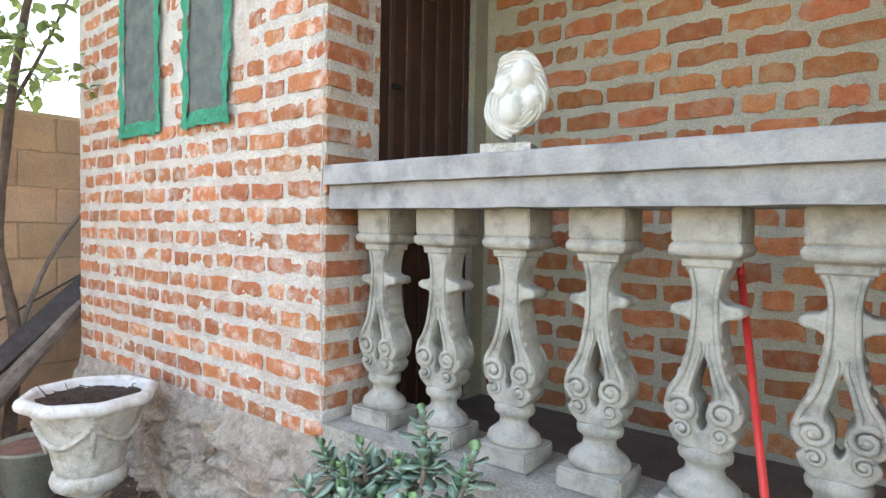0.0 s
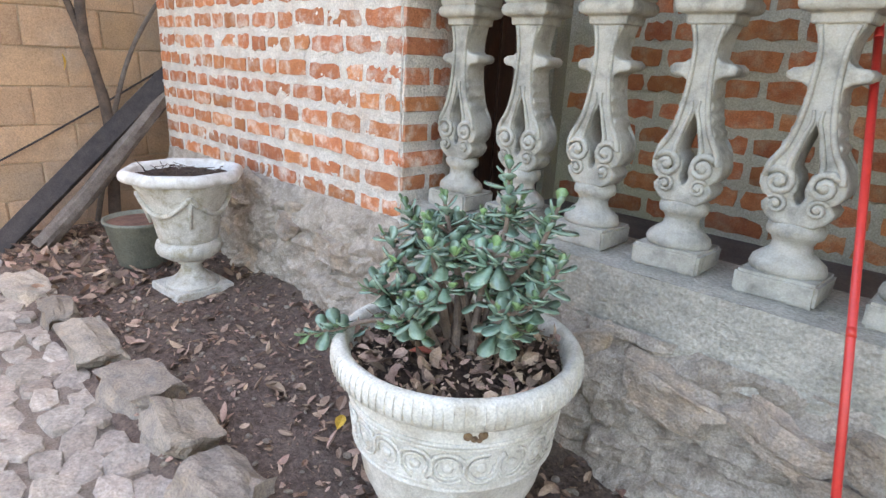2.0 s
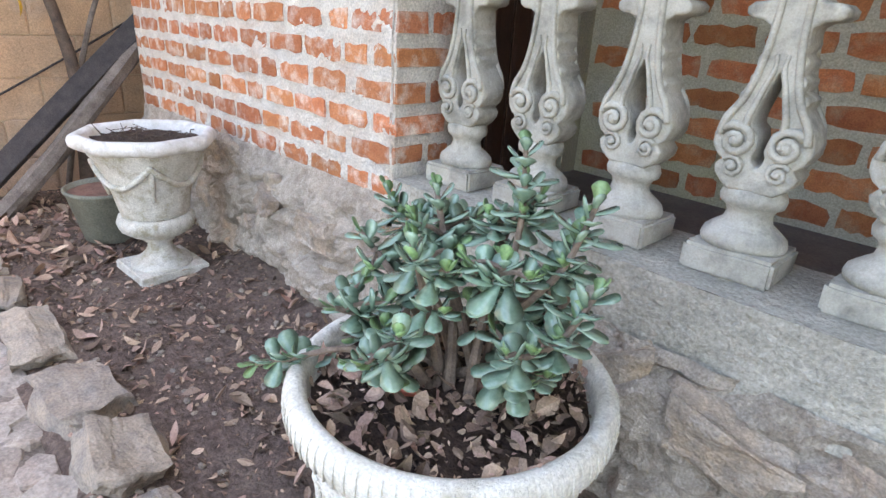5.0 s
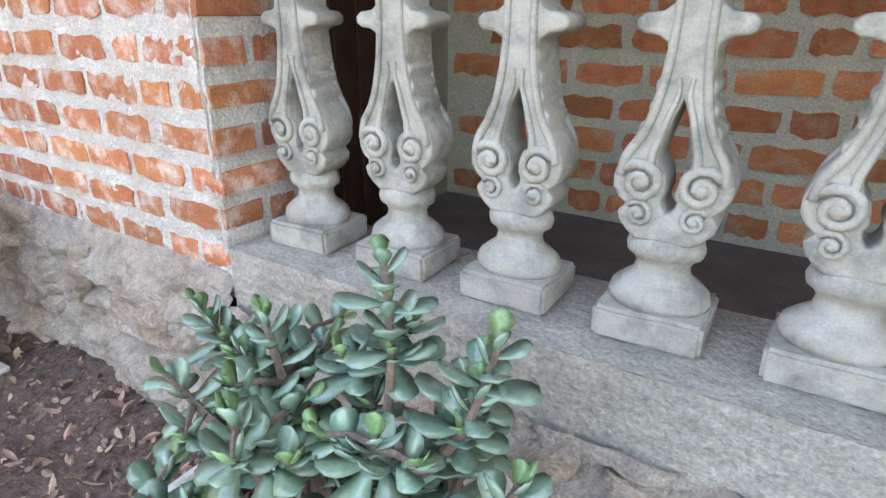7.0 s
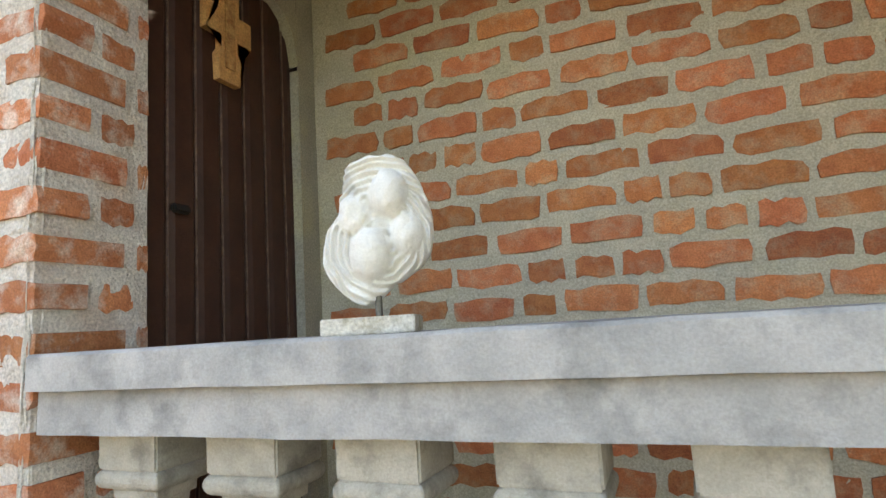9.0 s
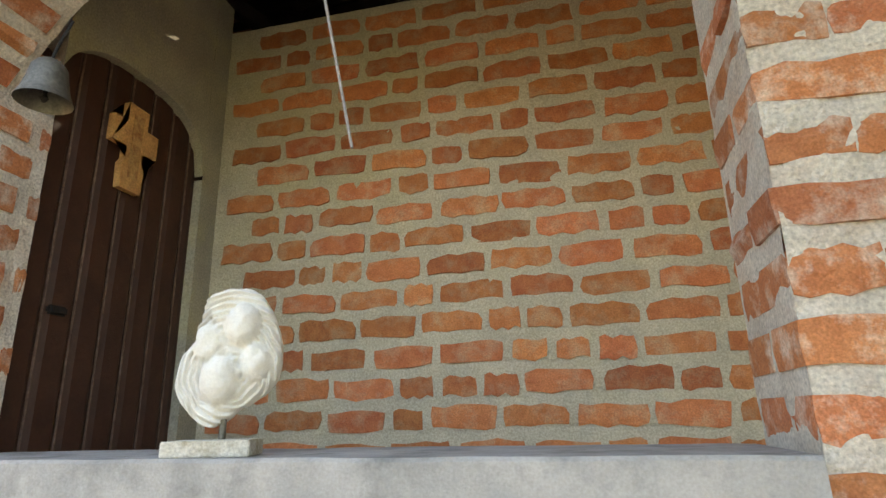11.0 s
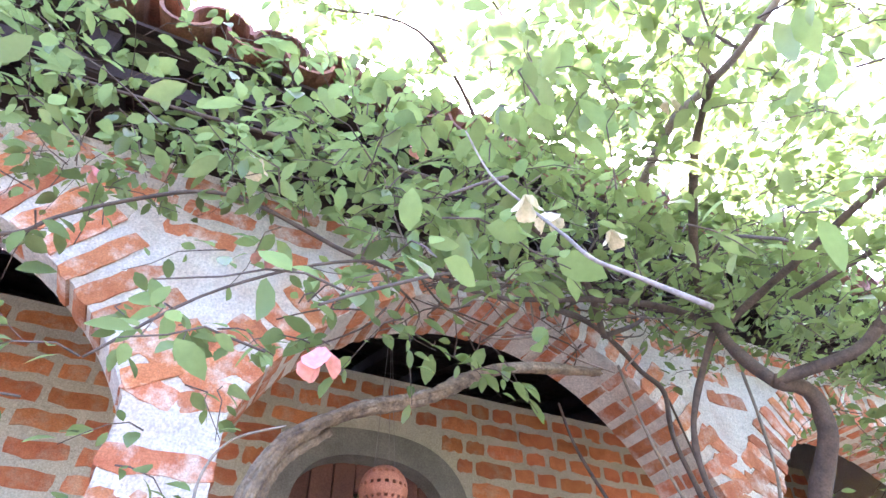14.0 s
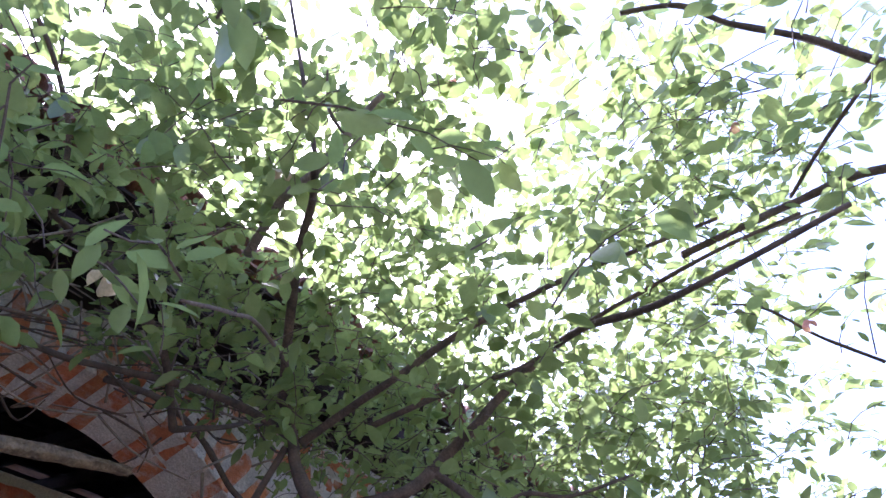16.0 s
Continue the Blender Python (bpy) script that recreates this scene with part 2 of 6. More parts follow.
def box(bm, x0, x1, y0, y1, z0, z1, bevel=0.0, jitter=0.0, cuts=0):
    b = bmesh.new()
    bmesh.ops.create_cube(b, size=1.0)
    for v in b.verts:
        v.co = Vector(((x0 + x1) / 2 + v.co.x * (x1 - x0), (y0 + y1) / 2 + v.co.y * (y1 - y0), (z0 + z1) / 2 + v.co.z * (z1 - z0)))
    if cuts:
        bmesh.ops.subdivide_edges(b, edges=b.edges, cuts=cuts, use_grid_fill=True)
    if bevel:
        bmesh.ops.bevel(b, geom=list(b.edges), offset=bevel, segments=2, affect="EDGES")
    if jitter:
        for v in b.verts:
            v.co += noise.noise_vector(v.co * 9) * jitter
    me = bpy.data.meshes.new("tmp")
    b.to_mesh(me)
    b.free()
    bm.from_mesh(me)
    bpy.data.meshes.remove(me)
    return bm


def lathe(bm, profile, segs=32, at=(0, 0, 0), square=False, wobble=None):
    """A turned body round z; profile: (radius, height) from bottom to top."""
    rings = []
    n = 4 if square else segs
    for r, z in profile:
        ring = []
        for i in range(n):
            a = 2 * math.pi * (i + (0.5 if square else 0)) / n
            rr = r * (math.sqrt(2) if square else 1)
            if wobble:
                rr = wobble(rr, a, z)
            ring.append(bm.verts.new((at[0] + rr * math.cos(a), at[1] + rr * math.sin(a), at[2] + z)))
        rings.append(ring)
    for a, b in zip(rings, rings[1:]):
        for i in range(n):
            bm.faces.new((a[i], a[(i + 1) % n], b[(i + 1) % n], b[i]))
    bm.faces.new(list(reversed(rings[0])))
    bm.faces.new(rings[-1])
    return bm


def smooth_path(pts, n=6):
    pts = [Vector(p) for p in pts]
    out = []
    for i in range(len(pts) - 1):
        p0, p1, p2, p3 = pts[max(i - 1, 0)], pts[i], pts[i + 1], pts[min(i + 2, len(pts) - 1)]
        for k in range(n):
            t = k / n
            out.append(0.5 * (2 * p1 + (p2 - p0) * t + (2 * p0 - 5 * p1 + 4 * p2 - p3) * t * t + (3 * p1 - p0 - 3 * p2 + p3) * t ** 3))
    return out + [pts[-1]]


def tube(bm, pts, r0, r1, segs=7, rough=0.0):
    """A round limb along pts, tapering from r0 to r1."""
    pts = [Vector(p) for p in pts]
    prev, side = None, Vector((0.31, 0.87, 0.37))
    n = len(pts)
    for i, p in enumerate(pts):
        d = (pts[min(i + 1, n - 1)] - pts[max(i - 1, 0)]).normalized()
        side = (side - d * side.dot(d)).normalized()
        up = d.cross(side)
        r = r0 + (r1 - r0) * i / max(n - 1, 1)
        ring = []
        for k in range(segs):
            a = 2 * math.pi * k / segs
            q = r * (1 + (rough * noise.noise(Vector((a * 2.0, i * 0.35, r0 * 40))) if 0 < rough <= 0.4 else 0))
            if rough > 0.4:
                tw = a + 0.12 * i
                q = r * (1 + rough * (noise.noise(Vector((math.cos(tw) * 2.6, math.sin(tw) * 2.6, i * 0.10))) * 0.8 + 0.25 * noise.noise(Vector((a * 3, i * 0.6, 2)))))
            ring.append(bm.verts.new(p + (side * math.cos(a) + up * math.sin(a)) * q))
        if prev:
            for k in range(segs):
                bm.faces.new((prev[k], prev[(k + 1) % segs], ring[(k + 1) % segs], ring[k]))
        else:
            bm.faces.new(list(reversed(ring)))
        prev = ring
    bm.faces.new(prev)
    return bm


def rough_sheet(bm, u0, u1, v0, v1, step, point, keep=None):
    """A fine grid; point(u, v) gives each corner's place, keep(u, v) says which cells stay."""
    nu, nv = max(1, round((u1 - u0) / step)), max(1, round((v1 - v0) / step))
    us, vs = [u0 + (u1 - u0) * i / nu for i in range(nu + 1)], [v0 + (v1 - v0) * j / nv for j in range(nv + 1)]
    verts = {}
    def at(i, j):
        if (i, j) not in verts:
            verts[i, j] = bm.verts.new(point(us[i], vs[j]))
        return verts[i, j]
    for i in range(nu):
        for j in range(nv):
            if keep is None or keep((us[i] + us[i + 1]) / 2, (vs[j] + vs[j + 1]) / 2):
                bm.faces.new((at(i, j), at(i + 1, j), at(i + 1, j + 1), at(i, j + 1)))
    return bm


def fbm(x, y, z=0.0, s=1.0):
    p = Vector((x, y, z)) * s
    return noise.noise(p) + 0.5 * noise.noise(p * 2.1) + 0.25 * noise.noise(p * 4.3)


# one brick: front face at y = 0, going back to y = 1, with chipped, uneven edges
def brick_shape(seed, name, mat):
    rnd = random.Random(seed)
    bm = bmesh.new()
    nx, nz = 6, 3
    g = {}
    for i in range(nx):
        for j in range(nz):
            x, z = -0.5 + i / (nx - 1), -0.5 + j / (nz - 1)
            edge = i in (0, nx - 1) or j in (0, nz - 1)
            corner = i in (0, nx - 1) and j in (0, nz - 1)
            x += rnd.uniform(-0.025, 0.025)
            z += rnd.uniform(-0.11, 0.11) if edge else rnd.uniform(-0.06, 0.06)
            if corner:
                x, z = x * rnd.uniform(0.93, 0.99), z * rnd.uniform(0.78, 0.98)
            g[i, j] = bm.verts.new((x, (rnd.uniform(0.0, 0.02) if edge else rnd.uniform(-0.03, 0.0)), z))
    for i in range(nx - 1):
        for j in range(nz - 1):
            bm.faces.new((g[i, j], g[i + 1, j], g[i + 1, j + 1], g[i, j + 1]))
    rim = [(i, 0) for i in range(nx)] + [(nx - 1, j) for j in range(1, nz)] + [(i, nz - 1) for i in range(nx - 2, -1, -1)] + [(0, j) for j in range(nz - 2, 0, -1)]
    back = [bm.verts.new((g[k].co.x * 1.02, 1.0, g[k].co.z * 1.04)) for k in rim]
    for a in range(len(rim)):
        b = (a + 1) % len(rim)
        bm.faces.new((g[rim[a]], g[rim[b]], back[b], back[a]))
    return to_mesh(name, bm, mat)


BRICKS = [brick_shape(100 + i, "brick", M_BRICK) for i in range(12)]
BRICKS_IN = [brick_shape(200 + i, "brick", M_BRICK_IN) for i in range(12)]


def lay(parent, shapes, rnd, at, size, turn=None, name="brick"):
    ob = new(name, shapes[rnd.randrange(len(shapes))])
    ob.parent = parent
    flip = -1 if rnd.random() < 0.5 else 1
    rot = (turn or Matrix.Identity(4)) @ pose(0, 0, 0, 0, rnd.uniform(-0.8, 0.8), 0)
    ob.matrix_basis = Matrix.Translation(at) @ rot @ Matrix.Diagonal((size[0] * flip, size[1], size[2], 1))
    return ob

# ---- the large structure ----
WALL_T = 0.26        # thickness of the facade
BACK_Y, BACK_TOP = 0.99, 3.13      # the porch's back wall
SILL_Z, RAIL_Z = 0.58, 1.49
X_END, P2A, P2B, P3A, P3B, P4A, X_RIGHT = -2.13, 1.62, 1.855, 3.54, 3.80, 5.36, 5.6
SPRING, FACADE_TOP = 2.34, 3.12
# each arch: from, to, how far its centre lies below the springing, depth, length of the ring's bricks
ARCHES = ((0.0, P2A, 0.40, 0.14, 0.222), (P2B, P3A, 0.30, 0.255, 0.165), (P3B, P4A, 0.36, 0.255, 0.18))


def arch_z(x):
    """The arch's soffit height at x, or None where there is a pier."""
    for a, b, k, depth, ring in ARCHES:
        if a < x < b:
            c, half = (a + b) / 2, (b - a) / 2
            return SPRING - k + math.sqrt(max(half * half + k * k - (x - c) ** 2, 0))
    return None


def slit(x, z):
    return z > 1.79 and (-1.53 < x < -1.20 or -0.90 < x < -0.62)


ground = tagged(new("ground", to_mesh("ground", rough_sheet(bmesh.new(), -60, 60, -60, 60, 6.0, lambda u, v: Vector((u, v, -0.09))), M_GARDEN)), "dark earth and low green growth of the garden", "ground", kind="structure")


def soil_z(x, y):
    return 0.0 + 0.018 * fbm(x, y, 0, 5) + 0.05 * max(0, min(1, (y + 0.35) / 0.3)) * (1 if x < 0.2 else 0.2) - 0.02 * max(0, -(y + 0.8)) - 0.35 * max(0, -(y + 0.93 + 0.03 * fbm(x, 0, 0, 4)))


bm = rough_sheet(bmesh.new(), -2.6, 5.6, -0.98, 0.05, 0.014, lambda u, v: Vector((u, v, soil_z(u, v) + 0.007 * fbm(u, v, 5, 26))))
soil = tagged(new("soil_bed", to_mesh("soil_bed", bm, M_SOIL, True)), "dark brown soil bed littered with dry leaves", "soil", kind="structure")
bm = rough_sheet(bmesh.new(), -3.2, 5.6, -2.7, -0.88, 0.05, lambda u, v: Vector((u, v, -0.018 + 0.014 * fbm(u, v, 3, 3) + 0.006 * fbm(u, v, 1, 12) - 0.4 * max(0, v + 0.99))))
pavement = tagged(new("pavement", to_mesh("pavement", bm, M_PATH, True)), "garden path of uneven flat stones set in earth", "pavement", kind="structure")


def facade_wall():
    """Left wall, piers and arch spandrels as one wall of mortar; the bricks are laid into it further down."""
    bm = bmesh.new()
    def face(u, v):
        return Vector((u, 0.0045 * fbm(u, v, 0, 9) + 0.0035 * fbm(u, v, 5, 28), v))
    rough_sheet(bm, X_END, 0.0, 0.44, FACADE_TOP, 0.015, face, lambda x, z: not slit(x, z))
    rough_sheet(bm, P2A, P2B, 0.3, SPRING, 0.014, face)
    rough_sheet(bm, P3A, P3B, 0.3, SPRING, 0.014, face)
    rough_sheet(bm, P4A, X_RIGHT, 0.3, SPRING, 0.03, face)
    for a, b, k, depth, ring in ARCHES:
        def over(u, v):
            z0 = arch_z(min(max(u, a + 1e-4), b - 1e-4)) if a < u < b else SPRING
            return face(u, z0 + (FACADE_TOP - z0) * v)
        n = 80
        for i in range(n):
            for j in range(24):
                us, vs = (a + (b - a) * i / n, a + (b - a) * (i + 1) / n), (j / 24, (j + 1) / 24)
                bm.faces.new([bm.verts.new(over(*q)) for q in ((us[0], vs[0]), (us[1], vs[0]), (us[1], vs[1]), (us[0], vs[1]))])
            q0, q1 = over(a + (b - a) * i / n, 0), over(a + (b - a) * (i + 1) / n, 0)
            bm.faces.new([bm.verts.new(p) for p in (q0, q1, q1 + Vector((0, depth, 0)), q0 + Vector((0, depth, 0)))])
    rough_sheet(bm, P2A, P2B, SPRING, FACADE_TOP, 0.02, face)
    rough_sheet(bm, P3A, P3B, SPRING, FACADE_TOP, 0.02, face)
    rough_sheet(bm, P4A, X_RIGHT, SPRING, FACADE_TOP, 0.03, face)
    bmesh.ops.remove_doubles(bm, verts=bm.verts, dist=0.0005)
    def side(x):
        def point(u, v):
            return Vector((x + 0.003 * fbm(u, v, x, 12), u, v))
        return point
    rough_sheet(bm, 0.0, WALL_T, 0.44, SPRING, 0.014, side(0.0))
    rough_sheet(bm, 0.0, WALL_T, 0.3, SPRING, 0.014, side(P2A))
    rough_sheet(bm, 0.0, WALL_T, 0.3, SPRING, 0.02, side(P2B))
    for x in (P3A, P3B, P4A):
        rough_sheet(bm, 0.0, WALL_T, 0.3, SPRING, 0.02, side(x))
    rough_sheet(bm, 0.0, 3.0, 0.3, FACADE_TOP, 0.06, side(X_END))
    rough_sheet(bm, 0.0, 1.0, 0.46, SPRING, 0.02, lambda u, v: Vector((-0.018 + 0.018 * math.sin(u * 1.57) + 0.007 * fbm(v, u, 2, 7), -0.004 + 0.018 * (1 - math.cos(u * 1.57)) + 0.007 * fbm(v, u, 6, 7), v)))
    # inner faces, the window reveals and the top
    for x0, x1, z0, z1 in ((X_END, 0.0, 0.3, FACADE_TOP), (P2A, P2B, 0.3, SPRING), (P3A, P3B, 0.3, SPRING), (P4A, X_RIGHT, 0.3, FACADE_TOP)):
        bm.faces.new([bm.verts.new((x, WALL_T, z)) for x, z in ((x0, z0), (x1, z0), (x1, z1), (x0, z1))])
    for a, b, k, depth, ring in ARCHES:
        for i in range(40):
            u0, u1 = a + (b - a) * i / 40 + 1e-4, a + (b - a) * (i + 1) / 40 - 1e-4
            bm.faces.new([bm.verts.new(p) for p in ((u0, depth, arch_z(u0)), (u1, depth, arch_z(u1)), (u1, depth, FACADE_TOP), (u0, depth, FACADE_TOP))])
    for x0, x1 in ((-1.53, -1.20), (-0.90, -0.62)):
        for x in (x0, x1):
            bm.faces.new([bm.verts.new((x, y, z)) for y, z in ((0, 1.79), (WALL_T, 1.79), (WALL_T, FACADE_TOP), (0, FACADE_TOP))])
        bm.faces.new([bm.verts.new((x, y, 1.79)) for x, y in ((x0, 0), (x1, 0), (x1, WALL_T), (x0, WALL_T))])
    for x0, x1 in ((P2A, P2B), (P3A, P3B)):
        bm.faces.new([bm.verts.new((x, WALL_T, z)) for x, z in ((x0, SPRING), (x1, SPRING), (x1, FACADE_TOP), (x0, FACADE_TOP))])
        for x in (x0, x1):
            bm.faces.new([bm.verts.new((x, y, z)) for y, z in ((0.13, SPRING), (WALL_T, SPRING), (WALL_T, FACADE_TOP), (0.13, FACADE_TOP))])
    bm.faces.new([bm.verts.new((x, y, FACADE_TOP)) for x, y in ((X_END, 0), (X_RIGHT, 0), (X_RIGHT, WALL_T), (X_END, WALL_T))])
    return tagged(new("wall_front", to_mesh("wall_front", bm, M_MORTAR)), "exposed brick facade with thick pale mortar and brick arches", "wall", kind="structure")


wall_front = facade_wall()

# rubble foundation under the facade, bulging forward unevenly
def found_point(u, v):
    k = (v + 0.1) / 0.62
    k = min(max(k, 0.0), 1.0)
    warp = 0.25 * fbm(u, v, 6, 5)
    ds, ps = noise.voronoi(Vector((u * 3.4 + warp, v * 5.6 + warp, 0.0)))
    edge = min(1.0, (ds[1] - ds[0]) * 4.5)
    proud = (0.2 + 1.1 * abs(noise.noise(ps[0] * 3.7))) * edge * (0.75 + 0.5 * noise.noise(Vector((u, v, 0)) * 6 + ps[0]))
    y = 0.022 - 0.085 * (1 - k) ** 0.6 - (0.10 * proud + 0.03 * fbm(u, v, 0, 3.2) + 0.022 * fbm(u * 0.6, v * 1.5, 4, 12) + 0.010 * fbm(u, v, 8, 30)) * min(1.0, 4 * (1 - k))
    return Vector((u, y - (0.02 * k if u < 0 else 0.0), v))


bm = rough_sheet(bmesh.new(), X_END, 0.0, -0.12, 0.52, 0.015, found_point)
rough_sheet(bm, 0.0, X_RIGHT, -0.12, 0.43, 0.015, found_point)
foundation = tagged(new("wall_foundation", to_mesh("wall_foundation", bm, M_FOUND, False)), "rough rubble stone foundation smeared with mortar", "wall", kind="structure")

# cement sill under the balustrade
def sill_point(u, v):
    return Vector((u, 0.0015 * fbm(u, v, 0, 20) + 0.002 * fbm(u * 0.4, v * 1.6, 3, 45) - 0.008 + 0.012 * max(0, (0.45 - v) / 0.08) * fbm(u, v, 2, 6), v))


bm = rough_sheet(bmesh.new(), 0.004, P2A - 0.004, 0.37, SILL_Z, 0.015, sill_point)
rough_sheet(bm, 0.004, P2A - 0.004, -0.008, 0.30, 0.02, lambda u, v: Vector((u, v, SILL_Z + 0.002 * fbm(u, v, 0, 12))))
rough_sheet(bm, 0.004, P2A - 0.004, 0.3, SILL_Z, 0.1, lambda u, v: Vector((u, 0.30, v)))
bmesh.ops.remove_doubles(bm, verts=bm.verts, dist=0.003)
sill = tagged(new("window_sill_1", to_mesh("window_sill_1", bm, M_SILL)), "rough grey cement sill below the balusters", "sill", kind="structure")
for x0, x1, nm, lab in ((P2B, P3A, "window_sill_2", "rough grey cement sill of the second bay"), (P3B, P4A, "window_sill_3", "rough grey cement sill of the third bay")):
    bm = box(bmesh.new(), x0 + 0.003, x1 - 0.003, -0.005, 0.28, 0.3, SILL_Z, 0.008)
    tagged(new(nm, to_mesh(nm, bm, M_SILL)), lab, "sill", kind="structure")

# porch floor, back wall with its window opening, end wall with the door opening
bm = box(bmesh.new(), 0.0, X_RIGHT, 0.262, 1.2, 0.40, 0.47)
tagged(new("floor", to_mesh("floor", bm, material("porch_floor_cement", (0.17, 0.15, 0.135), (0.12, 0.105, 0.10), 6, 0.7, 0.2, 60))), "dark cement porch floor", "floor", kind="structure")
WX0, WX1, WZ0, WTOP = 2.235, 2.947, 1.54, 2.72


def rounded_top(x, x0, x1, spring, top):
    c, half = (x0 + x1) / 2, (x1 - x0) / 2
    q = min(1.0, abs(x - c) / half)
    return spring + (top - spring) * (1 - q ** 2.6) ** (1 / 2.6)


def in_window(x, z, grow=0.0):
    return WX0 - grow < x < WX1 + grow and WZ0 - grow < z < rounded_top(x, WX0 - grow, WX1 + grow, 2.42, WTOP + grow)


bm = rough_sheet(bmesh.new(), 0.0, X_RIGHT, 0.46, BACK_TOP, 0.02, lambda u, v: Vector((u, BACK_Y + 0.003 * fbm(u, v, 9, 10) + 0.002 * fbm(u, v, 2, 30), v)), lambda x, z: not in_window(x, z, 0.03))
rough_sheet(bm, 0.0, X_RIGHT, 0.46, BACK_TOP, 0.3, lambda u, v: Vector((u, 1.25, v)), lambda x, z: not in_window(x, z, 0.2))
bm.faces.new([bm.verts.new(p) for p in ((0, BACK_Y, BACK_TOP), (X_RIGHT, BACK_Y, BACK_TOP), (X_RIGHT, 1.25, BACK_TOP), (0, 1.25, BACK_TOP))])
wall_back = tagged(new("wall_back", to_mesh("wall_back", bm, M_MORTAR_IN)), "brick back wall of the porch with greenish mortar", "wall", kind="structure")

DY0, DY1, DZ0, DTOP = 0.262, 0.89, 0.5, 2.655


def door_top(y):
    return rounded_top(y, 0.25, DY1, 2.42, DTOP)


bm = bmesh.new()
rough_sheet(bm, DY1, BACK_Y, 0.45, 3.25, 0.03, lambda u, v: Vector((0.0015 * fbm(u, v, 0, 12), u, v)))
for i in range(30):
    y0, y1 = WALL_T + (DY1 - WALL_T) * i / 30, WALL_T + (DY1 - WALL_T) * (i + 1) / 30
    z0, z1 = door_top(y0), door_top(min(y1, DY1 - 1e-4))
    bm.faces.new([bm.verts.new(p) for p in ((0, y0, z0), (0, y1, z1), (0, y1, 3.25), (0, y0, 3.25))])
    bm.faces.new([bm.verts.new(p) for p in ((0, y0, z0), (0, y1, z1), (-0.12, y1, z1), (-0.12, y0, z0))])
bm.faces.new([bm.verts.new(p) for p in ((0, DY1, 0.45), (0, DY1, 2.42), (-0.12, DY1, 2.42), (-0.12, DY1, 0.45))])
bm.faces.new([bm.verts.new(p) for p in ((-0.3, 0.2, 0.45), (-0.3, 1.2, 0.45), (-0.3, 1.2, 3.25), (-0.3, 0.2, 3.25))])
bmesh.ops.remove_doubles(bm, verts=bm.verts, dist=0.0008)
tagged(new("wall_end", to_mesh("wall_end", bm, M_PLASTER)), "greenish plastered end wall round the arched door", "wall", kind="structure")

# roof: boards, rafters and rows of clay tiles, sloping down to the eave
EAVE_Y, EAVE_Z, RIDGE_Y, SLOPE = -0.42, 3.17, 3.2, 0.30


def roof_z(y):
    return EAVE_Z + (y - EAVE_Y) * SLOPE


roof = thing("roof", "old clay tile roof on dark rafters with gaps of light", "roof", (0, 0, 0), kind="structure")
for i in range(20):
    x = -2.3 + i * 0.4
    bm = bmesh.new()
    for y0, y1 in ((EAVE_Y + 0.06, RIDGE_Y),):
        vs = [bm.verts.new((x + dx, y, roof_z(y) + dz)) for y in (y0, y1) for dx, dz in ((-0.03, -0.11), (0.03, -0.11), (0.03, -0.02), (-0.03, -0.02))]
        for q in ((0, 1, 2, 3), (7, 6, 5, 4), (0, 4, 5, 1), (1, 5, 6, 2), (2, 6, 7, 3), (3, 7, 4, 0)):
            bm.faces.new([vs[k] for k in q])
    part("rafter", bm, M_ROOFWOOD, roof)
for i in range(11):
    y = EAVE_Y + 0.08 + i * 0.345
    bm = box(bmesh.new(), -2.5, 5.72, y - 0.025, y + 0.025, roof_z(y) - 0.02, roof_z(y) + 0.004, 0.003)
    part("batten", bm, M_ROOFWOOD, roof)
bm = box(bmesh.new(), -2.5, 5.72, EAVE_Y + 0.10, EAVE_Y + 0.14, EAVE_Z - 0.135, EAVE_Z - 0.075, 0.006)
part("eave_beam", bm, M_ROOFWOOD, roof, "dark weathered eave beam")


def barrel_tile(up=1):
    """A tapered half-round clay tile, 0.42 long, sloping with the roof; up=-1 for the hollow channel tile."""
    bm = bmesh.new()
    grid = []
    for j, (y, r, dz) in enumerate(((0.0, 0.088, 0.0), (0.42, 0.070, 0.0))):
        for off in (0.0, 0.012):
            grid.append([bm.verts.new(((r - off) * math.cos(math.pi * i / 8), y, SLOPE * y + dz + up * (r - off) * math.sin(math.pi * i / 8))) for i in range(9)])
    o0, i0, o1, i1 = grid
    for i in range(8):
        bm.faces.new((o0[i], o0[i + 1], o1[i + 1], o1[i]))
        bm.faces.new((i0[i + 1], i0[i], i1[i], i1[i + 1]))
        bm.faces.new((o0[i + 1], o0[i], i0[i], i0[i + 1]))
    for k in (0, 8):
        bm.faces.new((o0[k], i0[k], i1[k], o1[k]))
    return to_mesh("roof_tile", bm, M_TILE, False)


TILE, CHANNEL = barrel_tile(), barrel_tile(-1)
rnd = random.Random(5)
for i in range(34):
    for j in range(8):
        x, y = -0.2 + i * 0.175 + rnd.uniform(-0.006, 0.006), EAVE_Y - 0.03 + j * 0.345
        open_joint = 0.25 < x < 1.12 and j in (4, 5)   # slipped cover tiles let light through
        if not open_joint:
            t = new("roof_tile", TILE)
            t.parent = roof
            t.matrix_basis = pose(x, y, roof_z(y) + 0.095, rnd.uniform(-1.5, 1.5), 0, rnd.uniform(-2, 2))
        if j < 6:
            t = new("roof_tile", CHANNEL)
            t.parent = roof
            t.matrix_basis = pose(x + 0.0875, y, roof_z(y) + 0.108, rnd.uniform(-1, 1), 0, rnd.uniform(-2, 2)) @ Matrix.Diagonal((0.86, 1, 0.86, 1))
